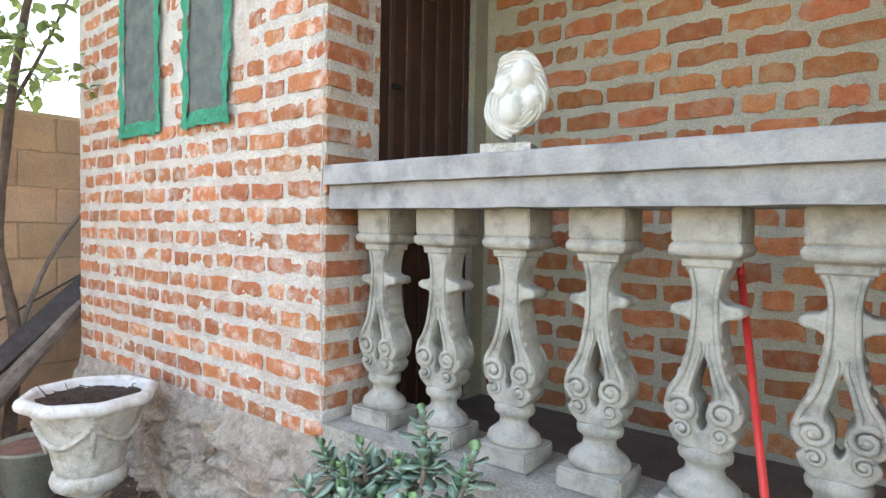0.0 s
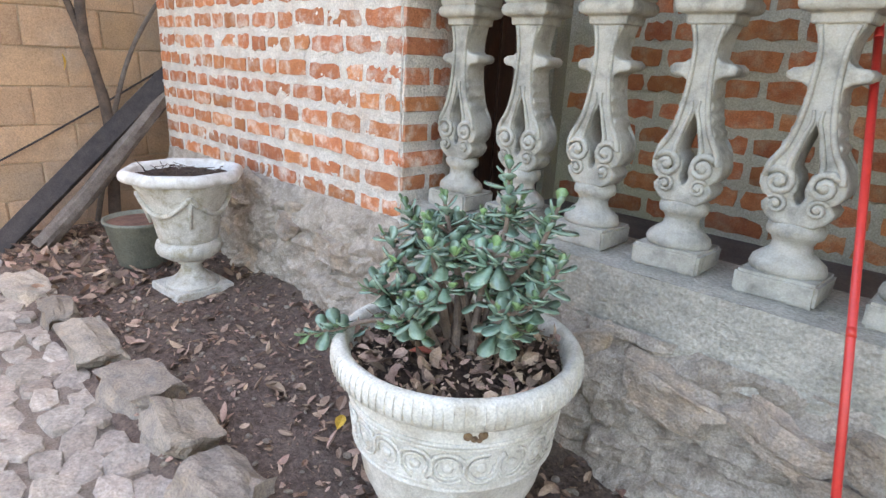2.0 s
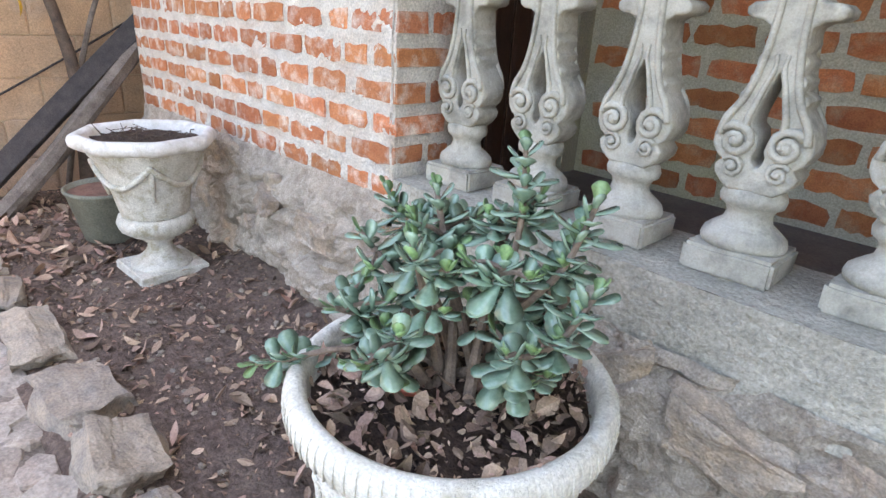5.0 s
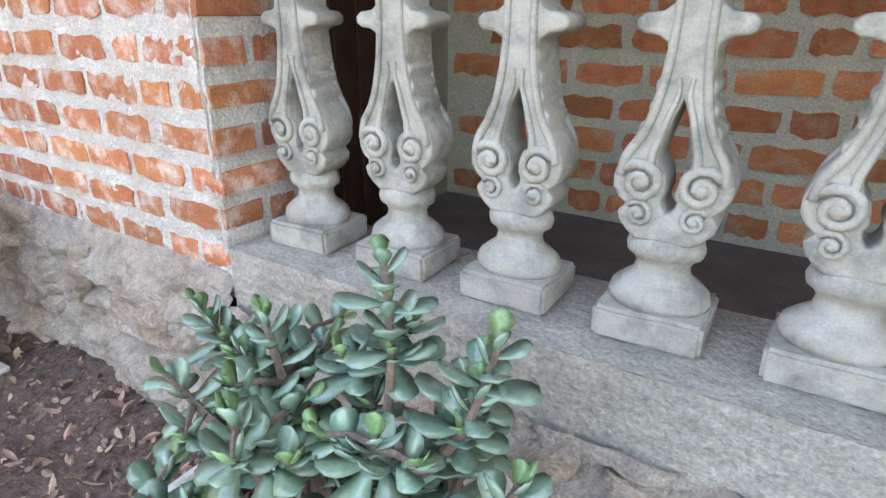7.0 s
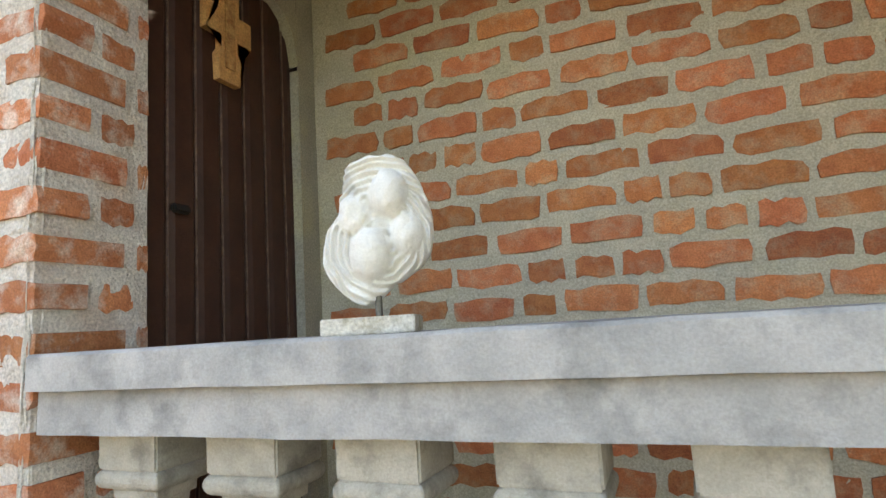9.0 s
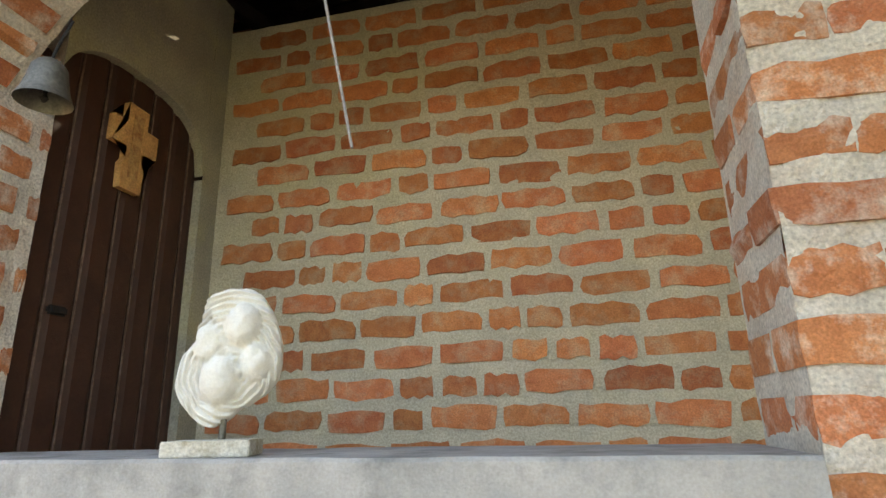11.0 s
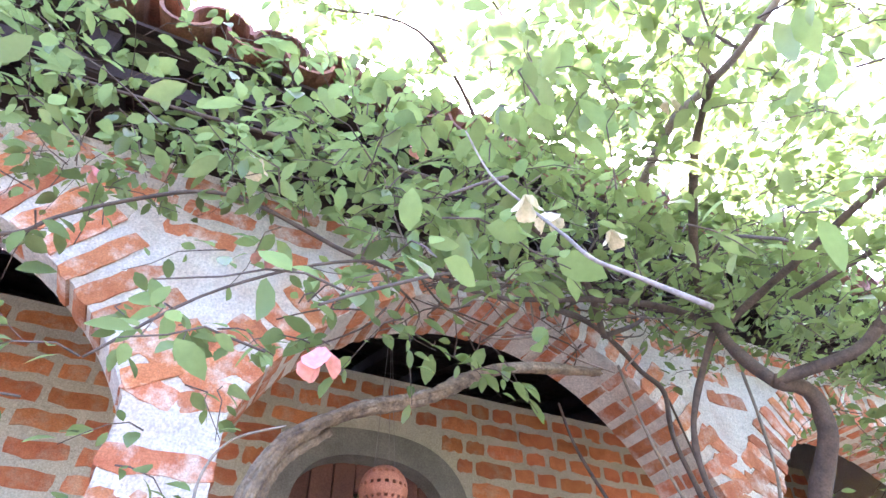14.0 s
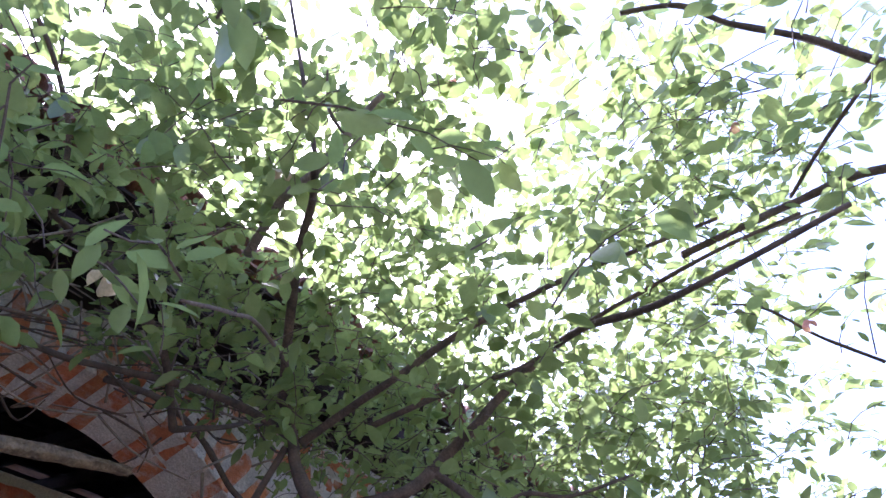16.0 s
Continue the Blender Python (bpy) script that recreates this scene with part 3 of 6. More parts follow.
# the same roof carried on past the seen tiles: slabs added to shade the yard
bm = bmesh.new()
def slab(x0, x1, y0, y1):
    vs = [bm.verts.new((x, y, roof_z(y) + dz)) for dz in (0.03, 0.09) for x, y in ((x0, y0), (x1, y0), (x1, y1), (x0, y1))]
    for q in ((3, 2, 1, 0), (4, 5, 6, 7), (0, 1, 5, 4), (1, 2, 6, 5), (2, 3, 7, 6), (3, 0, 4, 7)):
        bm.faces.new([vs[k] for k in q])
slab(-2.5, -0.3, EAVE_Y, RIDGE_Y)
slab(-0.3, 5.72, 2.4, RIDGE_Y)
part("roof_deck", bm, M_TILE, roof)
# boards added under the tiles to block light, open where light comes through
bm = bmesh.new()
def board(x0, x1, y0, y1):
    vs = [bm.verts.new((x, y, roof_z(y) + dz)) for dz in (0.006, 0.020) for x, y in ((x0, y0), (x1, y0), (x1, y1), (x0, y1))]
    for q in ((3, 2, 1, 0), (4, 5, 6, 7), (0, 1, 5, 4), (1, 2, 6, 5), (2, 3, 7, 6), (3, 0, 4, 7)):
        bm.faces.new([vs[k] for k in q])
SLOTS = ((1.05, 1.40), (1.50, 1.80))
SLOT_X = [0.325 + 0.175 * i for i in range(5)]
for y0, y1 in ((EAVE_Y + 0.02, SLOTS[0][0]), (SLOTS[0][1], SLOTS[1][0]), (SLOTS[1][1], 2.5)):
    board(-0.3, 5.72, y0, y1)
for y0, y1 in SLOTS:
    edges = [-0.3] + [x + d for x in SLOT_X for d in (-0.022, 0.022)] + [5.72]
    for x0, x1 in zip(edges[::2], edges[1::2]):
        board(x0, x1, y0, y1)
part("underboard", bm, M_ROOFWOOD, roof, "dark boards added under the tiles to block light")
bm = box(bmesh.new(), -2.13, 5.8, 0.02, 0.11, FACADE_TOP + 0.002, 3.30)
part("wall_plate", bm, M_ROOFWOOD, roof, "dark timber plate on the front wall")
for x in (X_END + 0.01, 5.68):
    bm = bmesh.new()
    z0 = 3.0 if x < 0 else 3.13
    a = [bm.verts.new((xx, y, z)) for xx in (x, x + 0.1) for y, z in ((0.02, z0), (3.1, z0), (3.1, roof_z(3.1)), (0.02, roof_z(0.02)))]
    for q in ((3, 2, 1, 0), (4, 5, 6, 7), (0, 1, 5, 4), (1, 2, 6, 5), (2, 3, 7, 6), (3, 0, 4, 7)):
        bm.faces.new([a[k] for k in q])
    tagged(new("wall_gable", to_mesh("wall_gable", bm, M_PLASTER)), "plain plastered gable under the roof", "wall", kind="structure")
bm = box(bmesh.new(), -2.13, 5.8, 3.0, 3.2, 0.0, 4.1)
tagged(new("wall_house_rear", to_mesh("wall_house_rear", bm, M_PLASTER)), "plain plastered rear wall of the house", "wall", kind="structure")
bm = box(bmesh.new(), 5.6, 5.8, 0.262, 3.2, 0.0, 3.4)
tagged(new("wall_house_side", to_mesh("wall_house_side", bm, M_PLASTER)), "plain plastered side wall of the house", "wall", kind="structure")

# boundary wall of large blocks beside the house
BX = -2.5
bm = box(bmesh.new(), BX - 0.2, BX - 0.006, -4.5, 3.2, -0.1, 1.93, 0.01)
boundary = tagged(new("wall_boundary", to_mesh("wall_boundary", bm, M_BLOCKJOINT)), "garden boundary wall of large ochre blocks", "wall", kind="structure")

# ---- the balustrade ----
def curve_mesh(outline, holes, thick, bevel, mat, name):
    cu = bpy.data.curves.new("tmp", "CURVE")
    cu.dimensions, cu.fill_mode, cu.extrude, cu.bevel_depth, cu.bevel_resolution = "2D", "BOTH", thick / 2 - bevel, bevel, 3
    cu.offset = -bevel
    for pts in (outline, *holes):
        sp = cu.splines.new("POLY")
        sp.points.add(len(pts) - 1)
        for p, (x, y) in zip(sp.points, pts):
            p.co = (x, y, 0, 1)
        sp.use_cyclic_u = True
    ob = bpy.data.objects.new("tmp", cu)
    me = bpy.data.meshes.new_from_object(ob)
    me.name = name
    bpy.data.objects.remove(ob)
    bpy.data.curves.remove(cu)
    me.transform(Matrix.Rotation(math.pi / 2, 4, "X"))
    me.materials.clear()
    me.materials.append(mat)
    return me


def baluster(at):
    """Cast baluster: square base, turned neck, pierced scroll body, horned shoulder and square cap; 0.76 high."""
    H = RAIL_Z - 0.15 - SILL_Z
    b = thing("baluster", "pale grey cast cement baluster with pierced scrolls", "baluster", at, "balusters under the rail")
    bm = box(bmesh.new(), -0.090, 0.090, -0.080, 0.080, 0, 0.060, 0.007, 0.004, 2)
    part("base", bm, M_BALUSTER, b)
    bm = bmesh.new()
    prof = [(0.092, 0.058), (0.097, 0.070), (0.092, 0.086), (0.074, 0.100), (0.055, 0.112), (0.050, 0.130), (0.056, 0.142), (0.070, 0.150), (0.073, 0.163), (0.068, 0.178), (0.052, 0.186)]
    prof = [(r * 0.89, z) for r, z in prof]
    lathe(bm, prof, 20)
    for v in bm.verts:
        v.co.y *= 0.82
    part("neck", bm, M_BALUSTER, b, smooth=True)
    half = [(0.044, 0.178), (0.060, 0.190), (0.074, 0.206), (0.078, 0.222), (0.066, 0.236), (0.080, 0.246), (0.090, 0.264), (0.091, 0.284), (0.084, 0.308), (0.070, 0.330), (0.058, 0.346), (0.062, 0.360),
            (0.060, 0.368), (0.044, 0.378), (0.050, 0.392), (0.049, 0.400), (0.037, 0.410), (0.044, 0.424), (0.043, 0.433), (0.032, 0.444), (0.038, 0.460), (0.034, 0.476), (0.036, 0.488), (0.050, 0.497), (0.072, 0.500), (0.082, 0.507), (0.083, 0.519), (0.072, 0.528),
            (0.046, 0.531), (0.033, 0.541), (0.029, 0.560), (0.033, 0.583), (0.045, 0.606), (0.053, 0.630)]
    hole_r = [(0.003, 0.228), (0.010, 0.238), (0.012, 0.250), (0.007, 0.262), (0.009, 0.276), (0.012, 0.290), (0.024, 0.304), (0.028, 0.318), (0.024, 0.338), (0.017, 0.360), (0.010, 0.384), (0.0, 0.408)]
    outline = half + [(-x, z) for x, z in reversed(half)]
    hole = hole_r + [(-x * 0.92, z) for x, z in reversed(hole_r[:-1])]
    k = H / 0.76
    body = new("shaft", curve_mesh([(x, z * k) for x, z in outline], [[(x, z * k) for x, z in hole]], 0.088, 0.007, M_BALUSTER, "shaft"))
    body.parent = b
    body.data.shade_smooth()
    for sx in (-1, 1):
        for cx, cz, r in ((0.046, 0.276, 0.034), (0.043, 0.224, 0.022)):
            for yy in (-1, 1):
                # a volute: one and a half turns of a tapering roll round a raised eye
                coil = [(sx * (cx + r * (1 - 0.052 * q) * math.cos(0.62 * q + 0.6)), yy * (0.044 + 0.0006 * q), (cz + r * (1 - 0.052 * q) * math.sin(0.62 * q + 0.6)) * k) for q in range(16)]
                part("scroll", tube(bmesh.new(), coil, 0.0085 * r / 0.03, 0.006 * r / 0.03, 6), M_BALUSTER, body, smooth=True)
                t = lathe(bmesh.new(), [(r * 0.42, -0.004), (r * 0.40, 0.006), (r * 0.26, 0.012), (0.002, 0.014)], 10)
                t.transform(Matrix.Translation((sx * cx, yy * 0.044, cz * k)) @ Matrix.Rotation(yy * -math.pi / 2, 4, "X"))
                part("scroll_eye", t, M_BALUSTER, body, smooth=True)
        for yy in (-1, 1):
            for pts, r0, r1 in (([(0.079, 0.285), (0.072, 0.318), (0.053, 0.350), (0.040, 0.385), (0.031, 0.43), (0.026, 0.475), (0.024, 0.53), (0.026, 0.57), (0.036, 0.615)], 0.0085, 0.006),
                                ([(0.034, 0.304), (0.033, 0.325), (0.025, 0.355), (0.017, 0.385), (0.008, 0.415), (0.010, 0.44)], 0.0080, 0.0035)):
                ridge = tube(bmesh.new(), smooth_path([(sx * x, yy * 0.045, z * k) for x, z in pts], 4), r0, r1, 6)
                part("carved_ridge", ridge, M_BALUSTER, body, smooth=True)
    bm = bmesh.new()
    z0 = 0.628 * k
    pr = [(0.056, z0 - 0.01), (0.058, z0 + 0.012), (0.075, z0 + 0.016), (0.082, z0 + 0.026), (0.082, z0 + 0.040), (0.074, z0 + 0.050), (0.066, z0 + 0.052)]
    lathe(bm, pr, square=True)
    bmesh.ops.bevel(bm, geom=list(bm.edges), offset=0.003, segments=1, affect="EDGES")
    for v in bm.verts:
        v.co.y *= 0.9
    part("moulding", bm, M_BALUSTER, b)
    bm = box(bmesh.new(), -0.077, 0.077, -0.070, 0.070, z0 + 0.050, H, 0.004, 0.002, 1)
    part("cap", bm, M_BALUSTER, b)
    return b


first = baluster((0.148, 0.155, SILL_Z))
for i in range(1, 6):
    copy_thing(first, pose(0.148 + 0.2705 * i, 0.155, SILL_Z, 0, 0, [0, 1.2, -0.8, 0.6, -1.4, 0.9][i]))

rail = thing("balustrade_rail", "long grey cement handrail slab with stepped edge", "rail", (0, 0, 0))
bm = bmesh.new()
def rail_slab(y0, y1, z0, z1):
    n = 40
    pr = [(y0, z0), (y0 + 0.002, z1 - 0.006), (y0 + 0.008, z1), (y1, z1), (y1, z0)]
    rows = []
    for i in range(n + 1):
        x = 0.012 + (P2A - 0.018) * i / n
        rows.append([bm.verts.new((x, y + 0.002 * fbm(x, y, z, 6), z + 0.0018 * fbm(x, z, y, 6))) for y, z in pr])
    for a, b in zip(rows, rows[1:]):
        for k in range(5):
            bm.faces.new((a[k], a[(k + 1) % 5], b[(k + 1) % 5], b[k]))
    bm.faces.new(rows[0]); bm.faces.new(list(reversed(rows[-1])))
rail_slab(-0.020, 0.30, RAIL_Z - 0.068, RAIL_Z)
part("top_slab", bm, M_CEMENT, rail)
bm = bmesh.new()
rail_slab(0.004, 0.285, RAIL_Z - 0.15, RAIL_Z - 0.066)
part("lower_slab", bm, M_CEMENT, rail)

# ---- the porch's things ----
M_GROOVE_LIGHT = material("groove_light_paint", (0.20, 0.13, 0.10), (0.10, 0.06, 0.05), 25, 0.7, 0.2, 60)
door = thing("door_1", "dark brown plank door with an arched top, closed", "door", (0, 0, 0), kind="structure")
rnd = random.Random(3)
y = DY0 - 0.2
while y < DY1 + 0.02:
    w = 0.099
    bm = bmesh.new()
    n = 6
    vs = []
    for i in range(n + 1):
        yy = y + 0.004 + (w - 0.008) * i / n
        zt = (door_top(min(max(yy, 0.27), DY1 - 0.002)) + 0.02)
        vs.append([bm.verts.new(p) for p in ((-0.035 - (0.008 if i in (0, n) else 0), yy, 0.47), (-0.035 - (0.008 if i in (0, n) else 0), yy, zt), (-0.085, yy, zt), (-0.085, yy, 0.47))])
    for a, b in zip(vs, vs[1:]):
        for k in range(4):
            bm.faces.new((a[k], a[(k + 1) % 4], b[(k + 1) % 4], b[k]))
    bm.faces.new(vs[0]); bm.faces.new(list(reversed(vs[-1])))
    part("plank", bm, M_DOOR, door)
    # thin pale strip paints the light that the plank groove catches
    part("bead", box(bmesh.new(), -0.046, -0.0385, y - 0.0015, y + 0.0015, 0.47, door_top(min(max(y, 0.27), DY1 - 0.002)) + 0.01), M_GROOVE_LIGHT, door, "pale strip painted as light caught in the plank joint")
    y += w
bm = box(bmesh.new(), -0.038, -0.018, 0.36, 0.42, 1.83, 1.855, 0.006)
part("door_handle", bm, M_DARK, door, "small black iron handle")

cross = thing("wall_cross", "ochre painted wooden cross hanging on the door", "cross", (-0.018, 0.56, 2.39))
bm = bmesh.new()
shape = [(-0.05, -0.14), (0.05, -0.14), (0.055, -0.06), (0.04, -0.04), (0.04, 0.0), (0.11, 0.0), (0.11, 0.085), (0.05, 0.085), (0.05, 0.15), (-0.05, 0.15), (-0.05, 0.085), (-0.11, 0.085), (-0.11, 0.0), (-0.04, 0.0), (-0.04, -0.04), (-0.055, -0.06)]
a = [bm.verts.new((0.010, s * 0.86, z)) for s, z in shape]
b = [bm.verts.new((-0.014, s * 0.86, z)) for s, z in shape]
for i in range(len(shape)):
    j = (i + 1) % len(shape)
    bm.faces.new((a[i], a[j], b[j], b[i]))
bm.faces.new(a); bm.faces.new(list(reversed(b)))
bmesh.ops.triangulate(bm, faces=[f for f in bm.faces if len(f.verts) > 4])
part("board", bm, M_CROSS, cross)
bm = box(bmesh.new(), 0.010, 0.014, -0.022, 0.022, -0.10, 0.12, 0.002)
part("painted_panel", bm, material("dark_ochre_paint", (0.32, 0.14, 0.05), (0.5, 0.3, 0.12), 40, 0.6, 0.3, 60), cross, "darker painted middle panel")

bell = thing("bell", "small dull metal bell hanging at the arch", "bell", (0.335, -0.05, 2.165))
bm = lathe(bmesh.new(), [(0.052, 0.0), (0.050, 0.006), (0.044, 0.02), (0.037, 0.05), (0.033, 0.075), (0.022, 0.09), (0.006, 0.096)], 24)
bm.faces.ensure_lookup_table()
bmesh.ops.delete(bm, geom=[f for f in bm.faces if len(f.verts) > 4 and f.calc_center_median().z < 0.01], context="FACES_ONLY")
part("shell", bm, M_BELL, bell, smooth=True)
bm = lathe(bmesh.new(), [(0.003, 0.0), (0.008, 0.008), (0.004, 0.016), (0.002, 0.085)], 10)
part("clapper", bm, M_DARK, bell, "dark clapper")
bm = tube(bmesh.new(), [(0, 0, 0.094), (0, 0.01, 0.14), (-0.01, 0.04, 0.22)], 0.003, 0.003, 5)
part("hook", bm, M_DARK, bell, "iron hook")

# carved white stone on a stand
OUTLINE = ((-0.058, 0.109), (0.009, 0.127), (0.043, 0.116), (0.069, 0.082), (0.090, 0.041), (0.098, -0.008), (0.094, -0.038), (0.032, -0.090), (-0.017, -0.128), (-0.084, -0.086), (-0.098, -0.060), (-0.069, 0.022), (-0.067, 0.068))
ANG = sorted((math.atan2(z, x), math.hypot(x, z)) for x, z in OUTLINE)
bm = bmesh.new()
bmesh.ops.create_icosphere(bm, subdivisions=6, radius=1.0)
for v in bm.verts:
    q = v.co.copy()
    th, rho = math.atan2(q.z, q.x), math.hypot(q.x, q.z)
    R = float(np.interp(th, [t for t, _ in ANG], [r for _, r in ANG], period=2 * math.pi)) * (1 + 0.03 * noise.noise(Vector((th * 4, 0, 2))))
    x, z = R * rho ** 0.75 * math.cos(th), R * rho ** 0.75 * math.sin(th)
    y = math.copysign(abs(q.y) ** 0.6, q.y) * 0.034
    if q.y < 0:
        lump = 0.0
        for lx, lz, lr, ld in ((0.022, 0.055, 0.034, 0.028), (-0.008, -0.045, 0.037, 0.030), (0.055, -0.012, 0.030, 0.018), (-0.045, 0.02, 0.028, 0.012)):
            dd = math.hypot(x - lx, (z - lz) * 0.85) / lr
            if dd < 1:
                lump = max(lump, ld * (1 - dd * dd) ** 0.5)
        groove = 0.0055 * math.sin(math.hypot(x - 0.01, z + 0.03) * 520 + 3 * noise.noise(Vector((x, z, 0)) * 30)) if lump < 0.002 else 0.0012 * noise.noise(Vector((x, z, 1)) * 90)
        y -= lump + groove + 0.004 * noise.noise(Vector((x, z, 4)) * 45)
    v.co = Vector((x * 0.92, y, z))
bm.transform(pose(0.709, 0.095, 1.661, 0, 4, 18))
statue = tagged(new("carved_stone", to_mesh("carved_stone", bm, M_WHITE, True)), "white carved stone ornament on a short metal pin", "sculpture")
stand = thing("sculpture_stand", "small pale stone plinth with a metal pin on the rail", "stand", (0.712, 0.055, RAIL_Z))
bm = box(bmesh.new(), -0.072, 0.072, -0.045, 0.045, 0.0, 0.026, 0.002)
bm.transform(pose(0, 0, 0, 0, 0, 16))
part("plinth", bm, M_URN, stand)
bm = lathe(bmesh.new(), [(0.006, 0.024), (0.006, 0.07)], 10, (-0.005, 0.03, 0))
part("pin", bm, M_BELL, stand, "brown metal pin")

string = thing("hanging_string", "pale string hanging from the porch roof", "string", (0, 0, 0))
bm = tube(bmesh.new(), smooth_path([(0.885, -0.38, 3.06), (0.975, -0.38, 2.6), (1.072, -0.38, 2.12), (1.135, -0.38, 1.80)], 8), 0.0018, 0.0016, 6)
part("cord", bm, M_STRING, string)

# the shuttered window in the back wall
window = thing("window_1", "arched window with dark wooden shutters and a cement surround", "window", (0, 0, 0), kind="structure")
def surround():
    bm = bmesh.new()
    n = 40
    def ring(grow):
        x0, x1 = WX0 - grow, WX1 + grow
        pts = [(x0, WZ0 - 0.01)] + [(x0 + (x1 - x0) * (0.5 - 0.5 * math.cos(math.pi * i / n)), 0) for i in range(n + 1)] + [(x1, WZ0 - 0.01)]
        return [(x, z if z else rounded_top(x, x0, x1, 2.42, WTOP + grow)) for x, z in pts]
    inner, outer = ring(0.0), ring(0.12)
    for (a, b), (c, d) in zip(zip(inner, inner[1:]), zip(outer, outer[1:])):
        bm.faces.new([bm.verts.new((p[0], BACK_Y - 0.018, p[1])) for p in (a, b, d, c)])
        bm.faces.new([bm.verts.new(p) for p in ((a[0], BACK_Y - 0.018, a[1]), (b[0], BACK_Y - 0.018, b[1]), (b[0], BACK_Y + 0.14, b[1]), (a[0], BACK_Y + 0.14, a[1]))])
        bm.faces.new([bm.verts.new(p) for p in ((c[0], BACK_Y - 0.018, c[1]), (d[0], BACK_Y - 0.018, d[1]), (d[0], BACK_Y + 0.02, d[1]), (c[0], BACK_Y + 0.02, c[1]))])
    bmesh.ops.remove_doubles(bm, verts=bm.verts, dist=0.0005)
    return bm
part("window_frame", surround(), M_SURROUND, window, "grey cement surround")
bm = box(bmesh.new(), WX0 - 0.15, WX1 + 0.15, BACK_Y - 0.045, BACK_Y + 0.14, WZ0 - 0.075, WZ0 - 0.006, 0.006)
part("window_sill", bm, M_SURROUND, window, "cement window sill")
x = WX0 + 0.002
i = 0
while x < WX1 - 0.01:
    w = (WX1 - WX0) / 7
    for z0, z1 in (((WZ0, 2.02), (2.6, 3.0)) if i in (3, 4) else ((WZ0, 3.0),)):
        zt = min(z1, max(rounded_top(x + 0.004, WX0, WX1, 2.42, WTOP), rounded_top(min(x + w, WX1 - 0.002), WX0, WX1, 2.42, WTOP)))
        if zt > z0:
            bm = box(bmesh.new(), x + 0.002, x + w - 0.003, BACK_Y + 0.085, BACK_Y + 0.115, z0, zt, 0.003)
            part("shutter_plank", bm, M_SHUTTER, window)
    x += w
    i += 1
# flat sheet behind the shutters, the room's darkness put into its near-black colour
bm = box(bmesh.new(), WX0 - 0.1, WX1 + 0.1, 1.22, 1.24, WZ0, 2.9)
part("dark_pane", bm, M_DARK, window, "near-black sheet standing in for the unlit room behind the shutters")
bm = bmesh.new()
lx0, lx1 = WX0 + (WX1 - WX0) * 3 / 7, WX0 + (WX1 - WX0) * 5 / 7
for d in (-1, 1):
    for k in range(-8, 20):
        p = [(lx0 + (0 if d > 0 else lx1 - lx0), 2.02 + k * 0.052), (lx0 + (lx1 - lx0 if d > 0 else 0), 2.02 + k * 0.052 + 0.30)]
        pts = [Vector((p[0][0] + (p[1][0] - p[0][0]) * s, BACK_Y + 0.1, p[0][1] + (p[1][1] - p[0][1]) * s)) for s in np.linspace(0, 1, 9)]
        pts = [q for q in pts if 2.02 <= q.z <= 2.62]
        if len(pts) > 1:
            tube(bm, pts, 0.0055, 0.0055, 5)
part("lattice", bm, M_NET, window, "ochre diamond lattice in the shutter")
bm = box(bmesh.new(), 2.25, 2.40, BACK_Y - 0.03, BACK_Y + 0.03, WZ0 - 0.004, WZ0 + 0.045, 0.012)
sillthing = tagged(new("sill_bottle", to_mesh("sill_bottle", bm, M_PALEFLOWER)), "pale plastic bottle lying on the window sill", "bottle")

lantern = thing("hanging_lantern", "round pierced terracotta lantern hung on wires", "lantern", (2.505, 0.62, 2.45))
bm = bmesh.new()
bmesh.ops.create_uvsphere(bm, u_segments=40, v_segments=24, radius=0.09)
bm.faces.ensure_lookup_table()
kill = []
for idx, f in enumerate(bm.faces):
    c = f.calc_center_median()
    a, e = math.atan2(c.y, c.x), math.asin(max(-1, min(1, c.z / 0.09)))
    row = int((e + 1.6) / 0.26)
    if (int((a + 3.2) / 0.157) + row) % 2 == 0 and row % 2 == 0 and -1.0 < e < 1.2 and int((e + 1.6) / 0.13) % 2 == 0:
        kill.append(f)
bmesh.ops.delete(bm, geom=kill, context="FACES")
bmesh.ops.solidify(bm, geom=bm.faces[:], thickness=0.006)
part("pierced_globe", bm, M_TERRA, lantern, smooth=False)
for sx, sy in ((-0.04, 0), (0.03, 0.03), (0.03, -0.03)):
    bm = tube(bmesh.new(), [(sx, sy, 0.08), (sx * 0.6, sy * 0.6, 0.35), (sx * 0.2, sy * 0.2, 0.64)], 0.0012, 0.0012, 4)
    part("wire", bm, M_STRING, lantern)

# ---- the yard's things ----
handle = thing("broom_handle", "glossy red metal broom handle leaning through the balusters", "broom", (0, 0, 0))
foot, head = Vector((1.550, -0.350, 0.0)), Vector((1.276, 0.235, 1.206))
bm = tube(bmesh.new(), [foot, head - (head - foot).normalized() * 0.03], 0.0088, 0.0088, 14)
part("stick", bm, M_REDPAINT, handle, smooth=True)
d = (head - foot).normalized()
bm = tube(bmesh.new(), [head - d * 0.034, head - d * 0.028, head - d * 0.004, head], 0.0102, 0.008, 14)
part("end_cap", bm, M_REDPAINT, handle, "red plastic end cap", True)
bm = tube(bmesh.new(), [foot + d * 0.68, foot + d * 0.70], 0.0095, 0.0095, 12)
part("ring", bm, M_REDPAINT, handle, "raised red ring", True)


